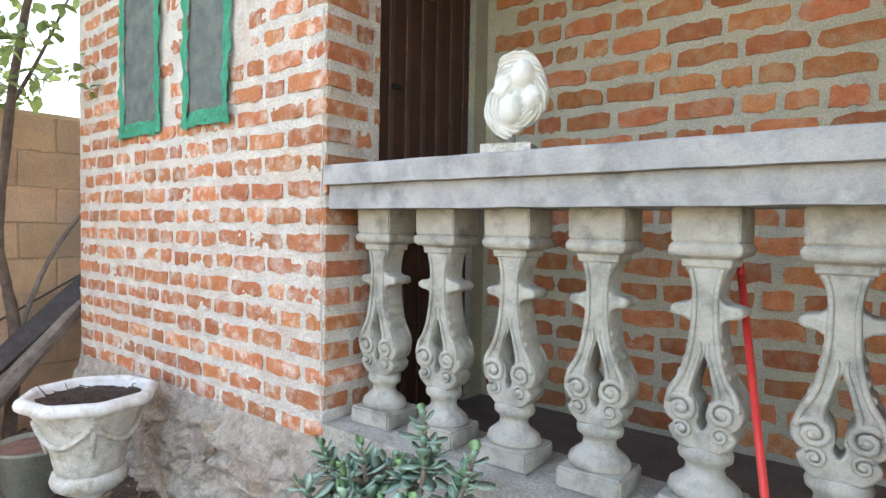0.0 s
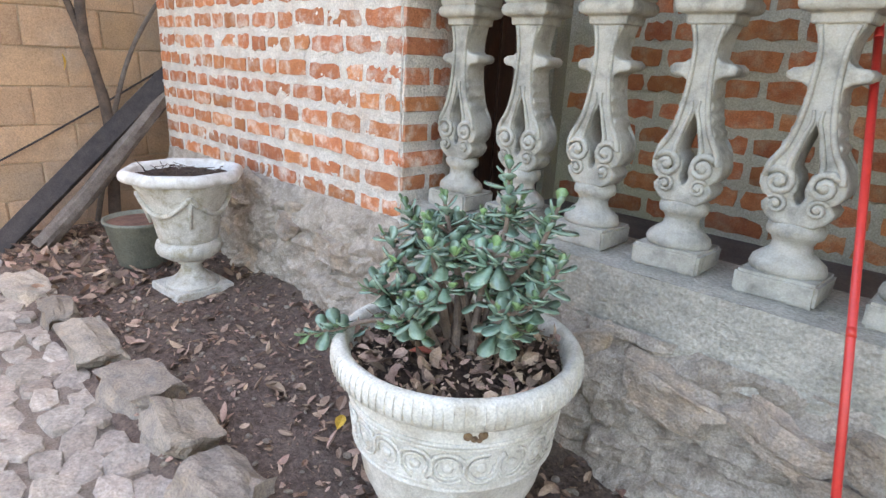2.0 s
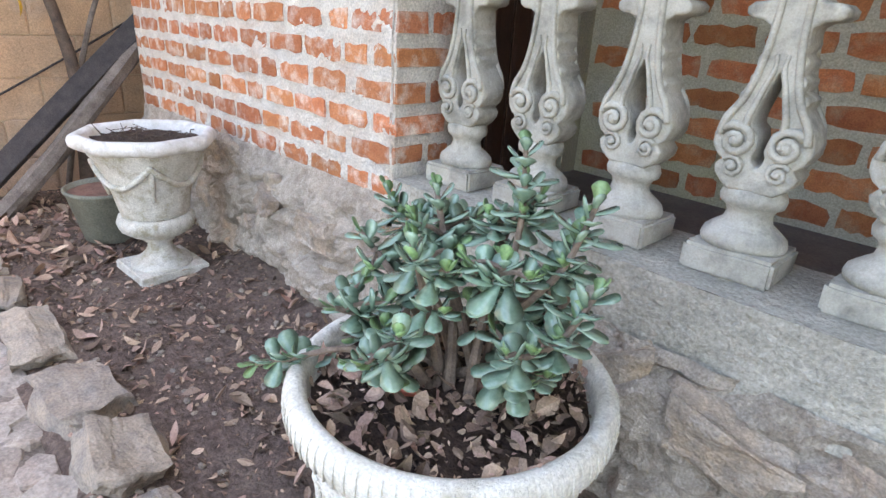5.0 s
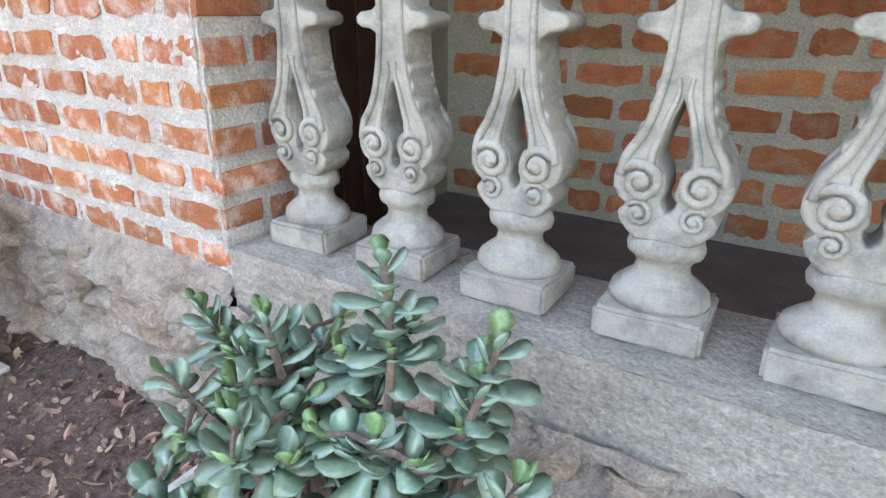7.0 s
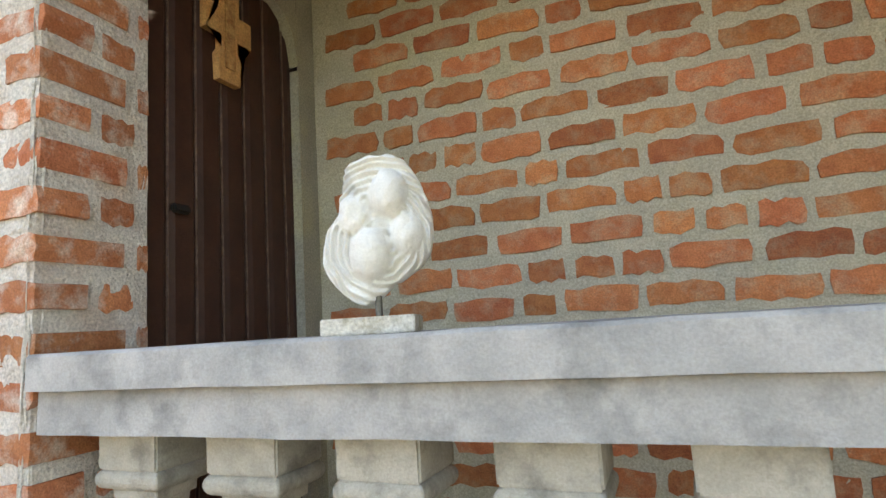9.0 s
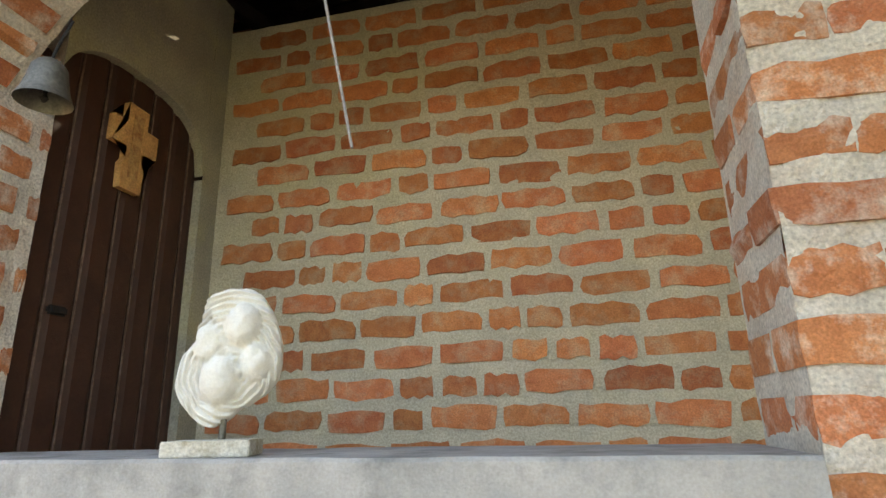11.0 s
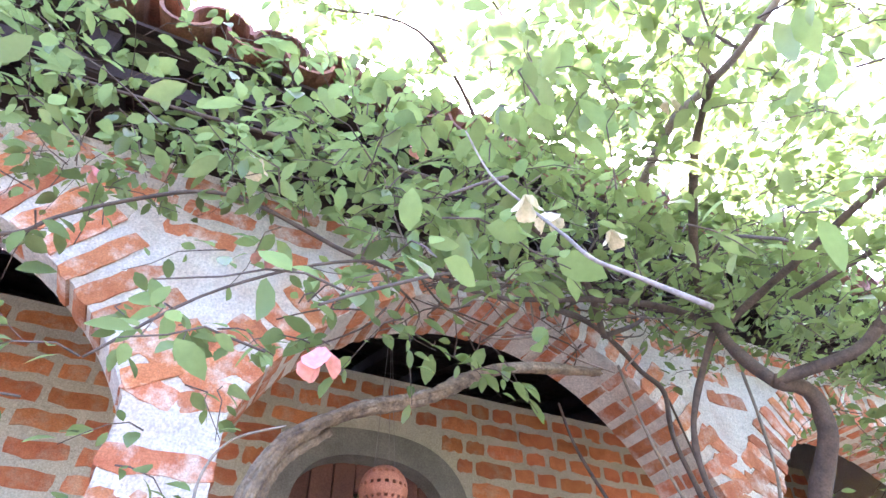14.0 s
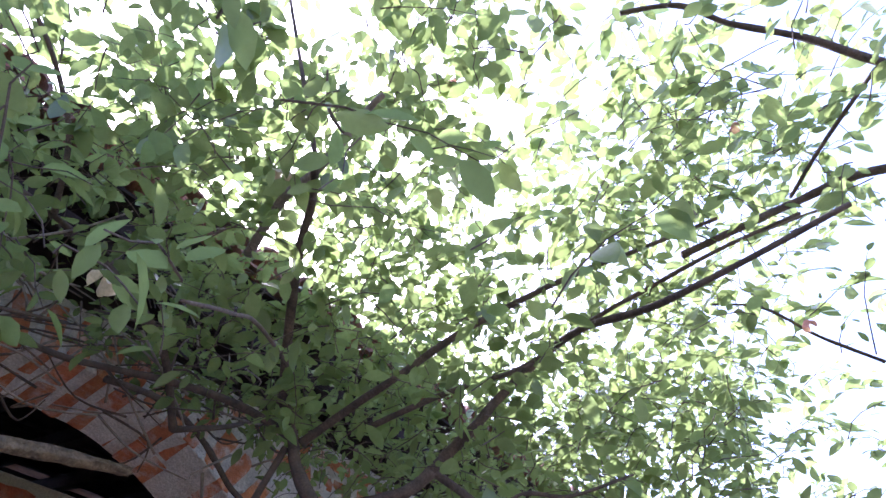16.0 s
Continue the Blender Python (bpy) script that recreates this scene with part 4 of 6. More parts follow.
def pot_big():
    p = thing("plant_pot", "large round white cement pot with scroll band", "plant pot", (0.72, -0.455, -0.005))
    bm = bmesh.new()
    prof = [(0.150, 0.0), (0.165, 0.004), (0.200, 0.055), (0.232, 0.13), (0.250, 0.22), (0.258, 0.232), (0.256, 0.245), (0.262, 0.32), (0.268, 0.335), (0.266, 0.345), (0.272, 0.392), (0.276, 0.398),
            (0.300, 0.402), (0.308, 0.412), (0.311, 0.432), (0.308, 0.455), (0.298, 0.468), (0.284, 0.470), (0.272, 0.462), (0.266, 0.44), (0.262, 0.405), (0.20, 0.40)]
    prof = [(r * 0.955, z) for r, z in prof]
    lathe(bm, prof, 72, wobble=lambda r, a, z: r * (1 + 0.006 * fbm(math.cos(a) * 3, math.sin(a) * 3, z * 6, 1)))
    shell = part("body", bm, M_POT, p, smooth=True)
    # interlaced rings and paired scrolls between two raised bands
    for z, r, w in ((0.228, 0.2435, 0.006), (0.240, 0.2445, 0.0035), (0.335, 0.2545, 0.004), (0.346, 0.2555, 0.0055), (0.398, 0.2640, 0.007)):
        ring = tube(bmesh.new(), [(r * math.cos(2 * math.pi * q / 64), r * math.sin(2 * math.pi * q / 64), z) for q in range(65)], w, w, 6)
        part("raised_band", ring, M_POT, shell, smooth=True)
    for i in range(22):
        a = 2 * math.pi * i / 22
        z = 0.286
        for rad, w in ((0.039, 0.0048), (0.027, 0.0036)):
            bm = bmesh.new()
            pts = [(a + rad * math.cos(2 * math.pi * q / 14 + i) / 0.249, z + rad * math.sin(2 * math.pi * q / 14 + i)) for q in range(13)]
            tube(bm, [((0.2455 + (v - 0.24) * 0.105) * math.cos(u), (0.2455 + (v - 0.24) * 0.105) * math.sin(u), v) for u, v in pts], w, w * 0.8, 5)
            part("ring_relief", bm, M_POT, shell, smooth=True)
        t = lathe(bmesh.new(), [(0.013, -0.004), (0.012, 0.003), (0.006, 0.006), (0.001, 0.007)], 8)
        t.transform(Matrix.Rotation(a, 4, "Z") @ Matrix.Translation((0.2485, 0, z)) @ Matrix.Rotation(math.pi / 2, 4, "Y"))
        part("boss_relief", t, M_POT, shell, smooth=True)
    for da, z, r in ((-41, 0.372, 0.010), (-38, 0.366, 0.008), (-34, 0.374, 0.011), (-35.5, 0.362, 0.006)):
        b = bmesh.new()
        bmesh.ops.create_icosphere(b, subdivisions=2, radius=r)
        b.transform(Matrix.Rotation(radians(da), 4, "Z") @ Matrix.Translation((0.2585, 0, z)) @ Matrix.Diagonal((0.3, 1, 1, 1)))
        part("rust_spot", b, M_RUST, shell, "brown crusted spot", True)
    for i in range(90):   # fine upright reeding on the rim
        a = 2 * math.pi * i / 90
        bm = tube(bmesh.new(), [(r * math.cos(a), r * math.sin(a), z) for r, z in ((0.2955, 0.414), (0.2985, 0.432), (0.2955, 0.452), (0.288, 0.463))], 0.0022, 0.0016, 4)
        part("reeding", bm, M_POT, shell, smooth=True)
    return p


pot_big()
bm = bmesh.new()
rings = []
for i in range(8):
    r = 0.252 * i / 7
    rings.append([bm.verts.new((0.72 + r * math.cos(2 * math.pi * k / 36), -0.455 + r * math.sin(2 * math.pi * k / 36), 0.412 + 0.02 * fbm(r * math.cos(2 * math.pi * k / 36), r * math.sin(2 * math.pi * k / 36), 0, 12) + 0.02 * (1 - i / 7))) for k in range(36)])
for a, b in zip(rings, rings[1:]):
    for k in range(36):
        bm.faces.new((a[k], a[(k + 1) % 36], b[(k + 1) % 36], b[k]))
tagged(new("potting_soil", to_mesh("potting_soil", bm, M_POTSOIL, True)), "dark soil with dead leaves in the pot", "soil", kind="stuff")


def urn():
    u = thing("urn", "weathered white cement garden urn with swags", "urn", (-1.045, -0.365, 0.0))
    u.rotation_euler = (0, 0, radians(3))
    bm = box(bmesh.new(), -0.135, 0.135, -0.135, 0.135, 0.0, 0.038, 0.005, 0.003, 1)
    part("foot_plate", bm, M_URN, u)
    bm = bmesh.new()
    lathe(bm, [(0.118, 0.036), (0.115, 0.05), (0.085, 0.066), (0.062, 0.088), (0.048, 0.11), (0.045, 0.13), (0.058, 0.14), (0.06, 0.15), (0.05, 0.158)], 32)
    part("stem", bm, M_URN, u, smooth=True)
    bm = bmesh.new()
    lathe(bm, [(0.05, 0.155), (0.095, 0.168), (0.132, 0.195), (0.140, 0.225), (0.132, 0.25), (0.122, 0.255)], 84, wobble=lambda r, a, z: r * (1 + 0.045 * abs(math.sin(a * 11))))
    part("fluted_bowl", bm, M_URN, u, "fluted lower bowl", True)
    bm = bmesh.new()
    lathe(bm, [(0.12, 0.25), (0.128, 0.27), (0.142, 0.34), (0.165, 0.42), (0.192, 0.49), (0.205, 0.505), (0.208, 0.52), (0.21, 0.53), (0.2, 0.53), (0.185, 0.50), (0.1, 0.5)], 40)
    bowl = part("bowl", bm, M_URN, u, smooth=True)
    bm = bmesh.new()
    lathe(bm, [(0.205, 0.524), (0.238, 0.530), (0.252, 0.542), (0.254, 0.558), (0.247, 0.574), (0.235, 0.582), (0.218, 0.581), (0.206, 0.57), (0.204, 0.53)], 64, wobble=lambda r, a, z: r * 0.965 / math.cos(((a + 0.25) % (math.pi / 4)) - math.pi / 8))
    part("rim", bm, M_URNRIM, u, "whiter rounded rim", True)
    for i in range(4):
        a0 = radians(-20 + 90 * i)
        pts = []
        for k in range(9):
            s = k / 8
            a = a0 + s * radians(90)
            z = 0.475 - 0.085 * math.sin(math.pi * s)
            r = 0.142 + (z - 0.34) * 0.34 + 0.004
            pts.append((r * math.cos(a), r * math.sin(a), z))
        bm = tube(bmesh.new(), pts, 0.012, 0.012, 7)
        part("swag", bm, M_URN, bowl, smooth=True)
        bm = tube(bmesh.new(), [(0.19 * math.cos(a0), 0.19 * math.sin(a0), 0.485), (0.165 * math.cos(a0), 0.165 * math.sin(a0), 0.40), (0.15 * math.cos(a0), 0.15 * math.sin(a0), 0.34)], 0.014, 0.006, 6)
        part("drape", bm, M_URN, bowl, smooth=True)
    bm = rough_sheet(bmesh.new(), -0.2, 0.2, -0.2, 0.2, 0.02, lambda a, b: Vector((a, b, 0.545 + 0.02 * fbm(a, b, 2, 14))), lambda a, b: a * a + b * b < 0.2 ** 2)
    fill = part("fill_soil", bm, M_POTSOIL, u, "dry soil with twigs")
    r = random.Random(8)
    for i in range(26):
        a, q = r.uniform(0, 6.28), r.uniform(0, 0.17)
        p = Vector((q * math.cos(a), q * math.sin(a), 0.555))
        bm = tube(bmesh.new(), [p, p + Vector((r.uniform(-0.05, 0.05), r.uniform(-0.05, 0.05), r.uniform(0.005, 0.03))), p + Vector((r.uniform(-0.08, 0.08), r.uniform(-0.08, 0.08), r.uniform(0.0, 0.05)))], 0.003, 0.0015, 4)
        part("dry_twig", bm, M_TWIG, fill)
    return u


urn()
tub = thing("old_tub", "low dull green tub with reddish soil behind the urn", "tub", (-1.56, -0.40, 0.0))
bm = lathe(bmesh.new(), [(0.115, 0.0), (0.12, 0.004), (0.168, 0.225), (0.176, 0.23), (0.176, 0.242), (0.165, 0.244), (0.158, 0.21)], 32)
part("body", bm, M_TUB, tub, smooth=True)
bm = lathe(bmesh.new(), [(0.16, 0.2), (0.162, 0.222), (0.08, 0.228), (0.01, 0.23)], 28)
part("fill_soil", bm, M_TUBSOIL, tub, "reddish soil")

# leaning timber in the corner
plank = thing("leaning_plank", "blackened plank leaning into the corner", "plank", (0, 0, 0))
def bar(bm, a, b, w, t):
    a, b = Vector(a), Vector(b)
    d = (b - a).normalized()
    s = d.cross(Vector((0.6, -0.8, 0))).normalized()
    n = d.cross(s)
    vs = [bm.verts.new(p + s * x * w / 2 + n * y * t / 2) for p in (a, b) for x, y in ((-1, -1), (1, -1), (1, 1), (-1, 1))]
    for q in ((3, 2, 1, 0), (4, 5, 6, 7), (0, 1, 5, 4), (1, 2, 6, 5), (2, 3, 7, 6), (3, 0, 4, 7)):
        bm.faces.new([vs[k] for k in q])
    bmesh.ops.bevel(bm, geom=list(bm.edges), offset=0.004, segments=1, affect="EDGES")
    return bm
part("board", bar(bmesh.new(), (-2.2, -0.93, 0.0), (-2.2, 0.12, 0.98), 0.11, 0.04), M_BLACKWOOD, plank)
log = thing("leaning_log", "grey weathered log leaning into the corner", "log", (0, 0, 0))
bm = tube(bmesh.new(), smooth_path([(-2.13, -0.75, 0.0), (-2.14, -0.48, 0.26), (-2.17, -0.05, 0.73), (-2.24, 0.12, 0.92)], 6), 0.050, 0.043, 12, 0.25)
part("trunk", bm, M_POLE, log)
stick = thing("leaning_stick", "thin bare stick leaning against the boundary wall", "stick", (0, 0, 0))
bm = tube(bmesh.new(), smooth_path([(-2.32, -0.40, 0.05), (-2.3, -0.25, 0.66), (-2.3, -0.10, 1.06), (-2.3, 0.09, 1.36)], 6), 0.016, 0.011, 8, 0.2)
part("branch", bm, M_POLE, stick)
wire = thing("sagging_wire", "dark wire sagging along the boundary wall", "wire", (0, 0, 0))
bm = tube(bmesh.new(), smooth_path([(-2.48, -1.6, 0.1), (-2.47, -0.96, 0.356), (-2.47, -0.34, 0.68), (-2.46, 0.3, 1.05)], 8), 0.006, 0.006, 5)
part("strand", bm, M_BLACKWOOD, wire)
pipe = thing("pipe_end", "white pipe end at the wall corner", "pipe", (0, 0, 0))
bm = bmesh.new()
tube(bm, [(-2.17 + 0.035 * math.cos(a), 0.02, 0.83 + 0.06 * math.sin(a)) for a in np.linspace(0, 2 * math.pi, 19)], 0.010, 0.010, 6)
part("ring", bm, M_GLASSY, pipe)


# ---- leaves ----
def leaf_bm(bm, m, length, width, fold=0.25, droop=0.2, rounded=False):
    """One leaf with a folded midrib; root at the origin of m, going along +x."""
    prof = ((0.0, 0.05), (0.25, 0.8), (0.55, 1.0), (0.82, 0.6), (1.0, 0.04)) if not rounded else ((0.0, 0.22), (0.3, 0.6), (0.62, 1.0), (0.88, 0.78), (1.0, 0.25))
    mid, left, right = [], [], []
    for s, w in prof:
        z = -droop * length * s * s
        mid.append(bm.verts.new(m @ Vector((s * length, 0, z))))
        left.append(bm.verts.new(m @ Vector((s * length, w * width / 2, z + fold * w * width / 2))))
        right.append(bm.verts.new(m @ Vector((s * length, -w * width / 2, z + fold * w * width / 2))))
    for i in range(len(prof) - 1):
        bm.faces.new((mid[i], mid[i + 1], left[i + 1], left[i]))
        bm.faces.new((right[i], right[i + 1], mid[i + 1], mid[i]))


def jade_leaf_shape(seed, mat):
    """A thick, spoon-shaped succulent leaf, 1 long."""
    r = random.Random(seed)
    bm = bmesh.new()
    prof = ((0.0, 0.16, 0.07), (0.22, 0.34, 0.10), (0.48, 0.62, 0.13), (0.72, 0.76, 0.12), (0.91, 0.58, 0.08), (1.0, 0.24, 0.03))
    rings = []
    for s, w, t in prof:
        z = 0.16 * s * s
        w *= r.uniform(0.92, 1.08)
        rings.append([bm.verts.new(p) for p in ((s, w / 2, z + 0.05), (s, 0, z + t / 2), (s, -w / 2, z + 0.05), (s, 0, z - t / 2 - 0.02))])
    for a, b in zip(rings, rings[1:]):
        for k in range(4):
            bm.faces.new((a[k], a[(k + 1) % 4], b[(k + 1) % 4], b[k]))
    bm.faces.new(rings[0]); bm.faces.new(list(reversed(rings[-1])))
    return to_mesh("jade_leaf", bm, mat, True)


def jade_plant():
    p = thing("jade_plant", "bushy green jade plant growing in the white pot", "plant", (0.72, -0.44, 0.41))
    r = random.Random(21)
    old, young = [jade_leaf_shape(i, M_JADE) for i in range(5)], [jade_leaf_shape(20 + i, M_JADE_NEW) for i in range(3)]
    tips = []
    # main stems fan out low and fork twice
    spread = [(-0.27, -0.02, 0.24), (-0.16, 0.10, 0.30), (-0.05, -0.08, 0.30), (0.02, 0.10, 0.34), (0.10, -0.02, 0.30), (0.16, 0.10, 0.27), (0.04, -0.18, 0.20), (-0.16, -0.16, 0.16), (0.20, -0.06, 0.20), (-0.10, 0.02, 0.36), (0.08, 0.06, 0.22), (-0.22, 0.08, 0.22)]
    for k, (dx, dy, dz) in enumerate(spread):
        base = Vector((r.uniform(-0.05, 0.07), r.uniform(-0.04, 0.04), 0.0))
        end = Vector((dx, dy, dz))
        mid = base.lerp(end, 0.5) + Vector((r.uniform(-0.03, 0.03), r.uniform(-0.03, 0.03), 0.02))
        bm = tube(bmesh.new(), smooth_path([base, mid, end], 5), 0.012, 0.0045, 7, 0.2)
        part("stem", bm, M_JADESTEM, p)
        tips.append((end, (end - mid).normalized()))
        for q in range(4):
            s = mid.lerp(end, r.uniform(-0.2, 0.95))
            d = Vector((r.gauss(0, 1), r.gauss(0, 1), r.uniform(-0.2, 1.0))).normalized()
            tip = s + d * r.uniform(0.05, 0.10)
            bm = tube(bmesh.new(), [s, s.lerp(tip, 0.5) + Vector((0, 0, 0.006)), tip], 0.005, 0.0035, 5)
            part("stem", bm, M_JADESTEM, p)
            tips.append((tip, (d + Vector((0, 0, 0.5))).normalized()))
    # the tall shoot and the long one hanging over the rim
    for pts in ([(0.10, 0.02, 0.2), (0.17, 0.03, 0.30), (0.20, 0.05, 0.41)], [(0.12, -0.04, 0.12), (0.21, -0.02, 0.21), (0.25, 0.0, 0.30)], [(-0.16, 0.05, 0.2), (-0.24, 0.06, 0.26), (-0.27, 0.05, 0.31)], [(0.04, 0.02, 0.05), (0.075, 0.02, 0.25), (0.08, 0.035, 0.36), (0.065, 0.045, 0.47)], [(0.075, 0.02, 0.2), (0.14, 0.06, 0.27), (0.17, 0.075, 0.36)], [(-0.05, -0.05, 0.03), (-0.12, -0.15, 0.09), (-0.20, -0.22, 0.06), (-0.245, -0.27, 0.045)]):
        bm = tube(bmesh.new(), smooth_path(pts, 5), 0.0075, 0.004, 7)
        part("stem", bm, M_JADESTEM, p)
        tips.append((Vector(pts[-1]), (Vector(pts[-1]) - Vector(pts[-2])).normalized()))
        tips.append((Vector(pts[-2]), Vector((0.3, -0.5, 0.6)).normalized()))
        tips.append((Vector(pts[-2]).lerp(Vector(pts[-1]), 0.5), (Vector(pts[-1]) - Vector(pts[-2])).normalized()))
    count, rest, rest_new = 0, [], []
    for tip, d in tips:
        side = d.orthogonal().normalized()
        for k in range(r.randint(8, 10)):
            a, lift = (k % 2) * 3.14 + (k // 2) * 1.57 + r.uniform(-0.2, 0.2), -0.05 + 0.34 * (k // 2) + r.uniform(-0.15, 0.15)
            out = (Matrix.Rotation(a, 3, d) @ side * math.cos(lift) + d * math.sin(lift)).normalized()
            size = max(0.020, 0.057 - 0.0085 * (k // 2)) * r.uniform(0.85, 1.15)
            m = Matrix.Translation(tip - d * (0.062 - 0.008 * k)) @ out.to_track_quat("X", "Z").to_matrix().to_4x4() @ Matrix.Scale(size, 4)
            fresh = k > 6
            if count < 290:
                ob = new("jade_leaf", r.choice(young if fresh else old))
                ob.parent = p
                ob.matrix_basis = m
                count += 1
            else:
                (rest_new if fresh else rest).append((r.choice(young if fresh else old), m))
    for some, mat, nm in ((rest, M_JADE, "jade_leaves"), (rest_new, M_JADE_NEW, "jade_leaves")):
        bm = bmesh.new()
        for me, m in some:
            t = me.copy()
            t.transform(m)
            bm.from_mesh(t)
            bpy.data.meshes.remove(t)
        ob = part(nm, bm, mat, p, smooth=True)
        tagged(ob, kind="stuff")
    return p


jade_plant()

# dead leaves on the bed, in the pot and at the wall's foot
rnd = random.Random(11)
bm = bmesh.new()
for i in range(6000):
    x, y = rnd.uniform(-2.45, 1.5), rnd.uniform(-0.93, -0.08)
    if rnd.random() < 0.35 and x > -1.4:
        continue
    if (x - 0.72) ** 2 + (y + 0.455) ** 2 < 0.19 ** 2:
        continue
    z = soil_z(x, y) + 0.006
    L = 0.009 + 0.05 * rnd.random() ** 3.0 * (1.6 if x < -1.2 else 1)
    leaf_bm(bm, pose(x, y, z, rnd.uniform(-40, 40), rnd.uniform(-40, 25), rnd.uniform(0, 360)), L, L * rnd.uniform(0.25, 0.7), rnd.uniform(-0.9, 1.0), rnd.uniform(-0.6, 0.6))
tagged(new("fallen_leaves", to_mesh("fallen_leaves", bm, M_DRYLEAF)), "dry brown leaves scattered over the soil", "leaves", kind="stuff")
bm = bmesh.new()
for i in range(900):
    a, q = rnd.uniform(0, 6.28), 0.25 * math.sqrt(rnd.random())
    L = 0.008 + 0.04 * rnd.random() ** 2.6
    leaf_bm(bm, pose(0.72 + q * math.cos(a), -0.455 + q * math.sin(a), 0.434 + rnd.uniform(0, 0.014), rnd.uniform(-50, 50), rnd.uniform(-45, 35), rnd.uniform(0, 360)), L, L * rnd.uniform(0.35, 0.8), rnd.uniform(-0.9, 1.0), rnd.uniform(-0.7, 0.7))
tagged(new("pot_leaf_litter", to_mesh("pot_leaf_litter", bm, M_DRYLEAF)), "curled dead leaves lying on the potting soil", "leaves", kind="stuff")
for (x, y, z, rz, L), mat, lab in (((0.32, -0.52, 0.02, 130, 0.08), M_YELLOW, "yellow fallen leaf on the soil"), ((0.68, -0.575, 0.448, 40, 0.06), M_RED, "reddish curled leaf in the pot"), ((-0.05, -0.55, 0.02, 15, 0.09), M_DRYLEAF, "long brown fallen leaf on the soil")):
    bm = bmesh.new()
    leaf_bm(bm, pose(x, y, z, 10, -8, rz), L, L * 0.42, 0.4, 0.2)
    tagged(new("fallen_leaf", to_mesh("fallen_leaf", bm, mat)), lab, "leaf")
bm = bmesh.new()
for i in range(420):
    x, y = rnd.uniform(-2.2, 1.4), rnd.uniform(-0.95, -0.1)
    s = rnd.uniform(0.004, 0.012)
    bmesh.ops.create_icosphere(bm, subdivisions=1, radius=s, matrix=pose(x, y, soil_z(x, y) + s * 0.3, rnd.uniform(0, 90), 0, rnd.uniform(0, 360)) @ Matrix.Diagonal((1.3, 1, 0.6, 1)))
tagged(new("pebbles", to_mesh("pebbles", bm, M_ROCK)), "small stones and crumbs of earth on the bed", "pebbles", kind="stuff")


# edging rocks between bed and path
def rock(at, size, seed, turn, label):
    bm = bmesh.new()
    bmesh.ops.create_cube(bm, size=1.0)
    bmesh.ops.subdivide_edges(bm, edges=bm.edges, cuts=11, use_grid_fill=True)
    for v in bm.verts:
        c = v.co.copy()
        k = max(abs(c.x), abs(c.y), abs(c.z)) / max(c.length, 1e-6)
        v.co = c * (0.80 + 0.20 * k * 1.15)
        q = c + Vector((seed * 3.1, seed * 1.7, 0))
        v.co += noise.noise_vector(q * 1.6) * 0.22 + noise.noise_vector(q * 5) * 0.04 + noise.noise_vector(Vector((q.x * 4, q.y * 14, q.z * 14))) * 0.02
    bm.transform(pose(*at, turn[0], turn[1], turn[2]) @ Matrix.Diagonal((*size, 1)))
    return tagged(new("edging_stone", to_mesh("edging_stone", bm, M_ROCK)), label, "stone", "stones edging the bed")


for spec in (((-1.48, -0.93, -0.01), (0.22, 0.16, 0.10), 1, (3, 4, 8), "small brown edging stone half sunk in earth"), ((-1.13, -0.90, -0.01), (0.34, 0.12, 0.10), 2, (4, -4, -6), "long reddish edging stone half sunk in earth"),
             ((-0.72, -0.885, -0.005), (0.33, 0.15, 0.12), 3, (2, 3, -4), "pale brown edging stone half sunk in earth"), ((-0.30, -0.865, 0.0), (0.29, 0.18, 0.12), 4, (-4, 2, 6), "grey angular edging stone half sunk in earth"),
             ((0.02, -0.865, 0.0), (0.225, 0.17, 0.13), 5, (-16, 3, -8), "flat tilted grey slab edging the bed"), ((0.34, -0.885, 0.0), (0.205, 0.16, 0.15), 6, (-10, 6, 18), "dark grey edging stone half sunk in earth"),
             ((0.66, -0.88, -0.03), (0.22, 0.13, 0.10), 7, (3, 2, 4), "flat pale edging stone before the pot")):
    rock(*spec)
rock((0.62, -0.70, 0.0), (0.11, 0.07, 0.035), 9, (0, 0, 10), "thin flat stone under the pot")

# stones showing in the foundation
rnd = random.Random(31)
def rubble(x, z, sx, sz, seed):
    """One rough, split stone set into the foundation, its layers lying flat."""
    b = bmesh.new()
    bmesh.ops.create_cube(b, size=1.0)
    bmesh.ops.subdivide_edges(b, edges=b.edges, cuts=5, use_grid_fill=True)
    for v in b.verts:
        c = v.co.copy()
        v.co = c.lerp(c.normalized() * 0.56, 0.38)
        q = c + Vector((seed * 2.3, seed * 1.1, seed * 0.7))
        v.co += noise.noise_vector(q * 1.7) * 0.27 + noise.noise_vector(Vector((q.x * 2.5, q.y * 3, q.z * 8))) * 0.055
    b.transform(pose(x, found_point(x, z).y + 0.026, z, rnd.uniform(-8, 8), rnd.uniform(-22, 22), rnd.uniform(-10, 10)) @ Matrix.Diagonal((sx, rnd.uniform(0.08, 0.12), sz, 1)))
    part("stone", b, M_FOUNDSTONE, foundation)
seed = 0
for x0, x1, top in ((-1.9, -0.06, 0.46), (0.05, 1.75, 0.36)):
    z = 0.03
    while z < top:
        x = x0 + rnd.uniform(0, 0.15)
        h = rnd.uniform(0.07, 0.12)
        while x < x1:
            w = rnd.uniform(0.11, 0.24)
            if rnd.random() < (0.32 if x < 0 else 0.5):
                seed += 1
                rubble(x + w / 2, z + rnd.uniform(-0.02, 0.03), w, h * rnd.uniform(0.7, 1.2), seed)
            x += w + rnd.uniform(0.0, 0.06)
        z += h * 1.05

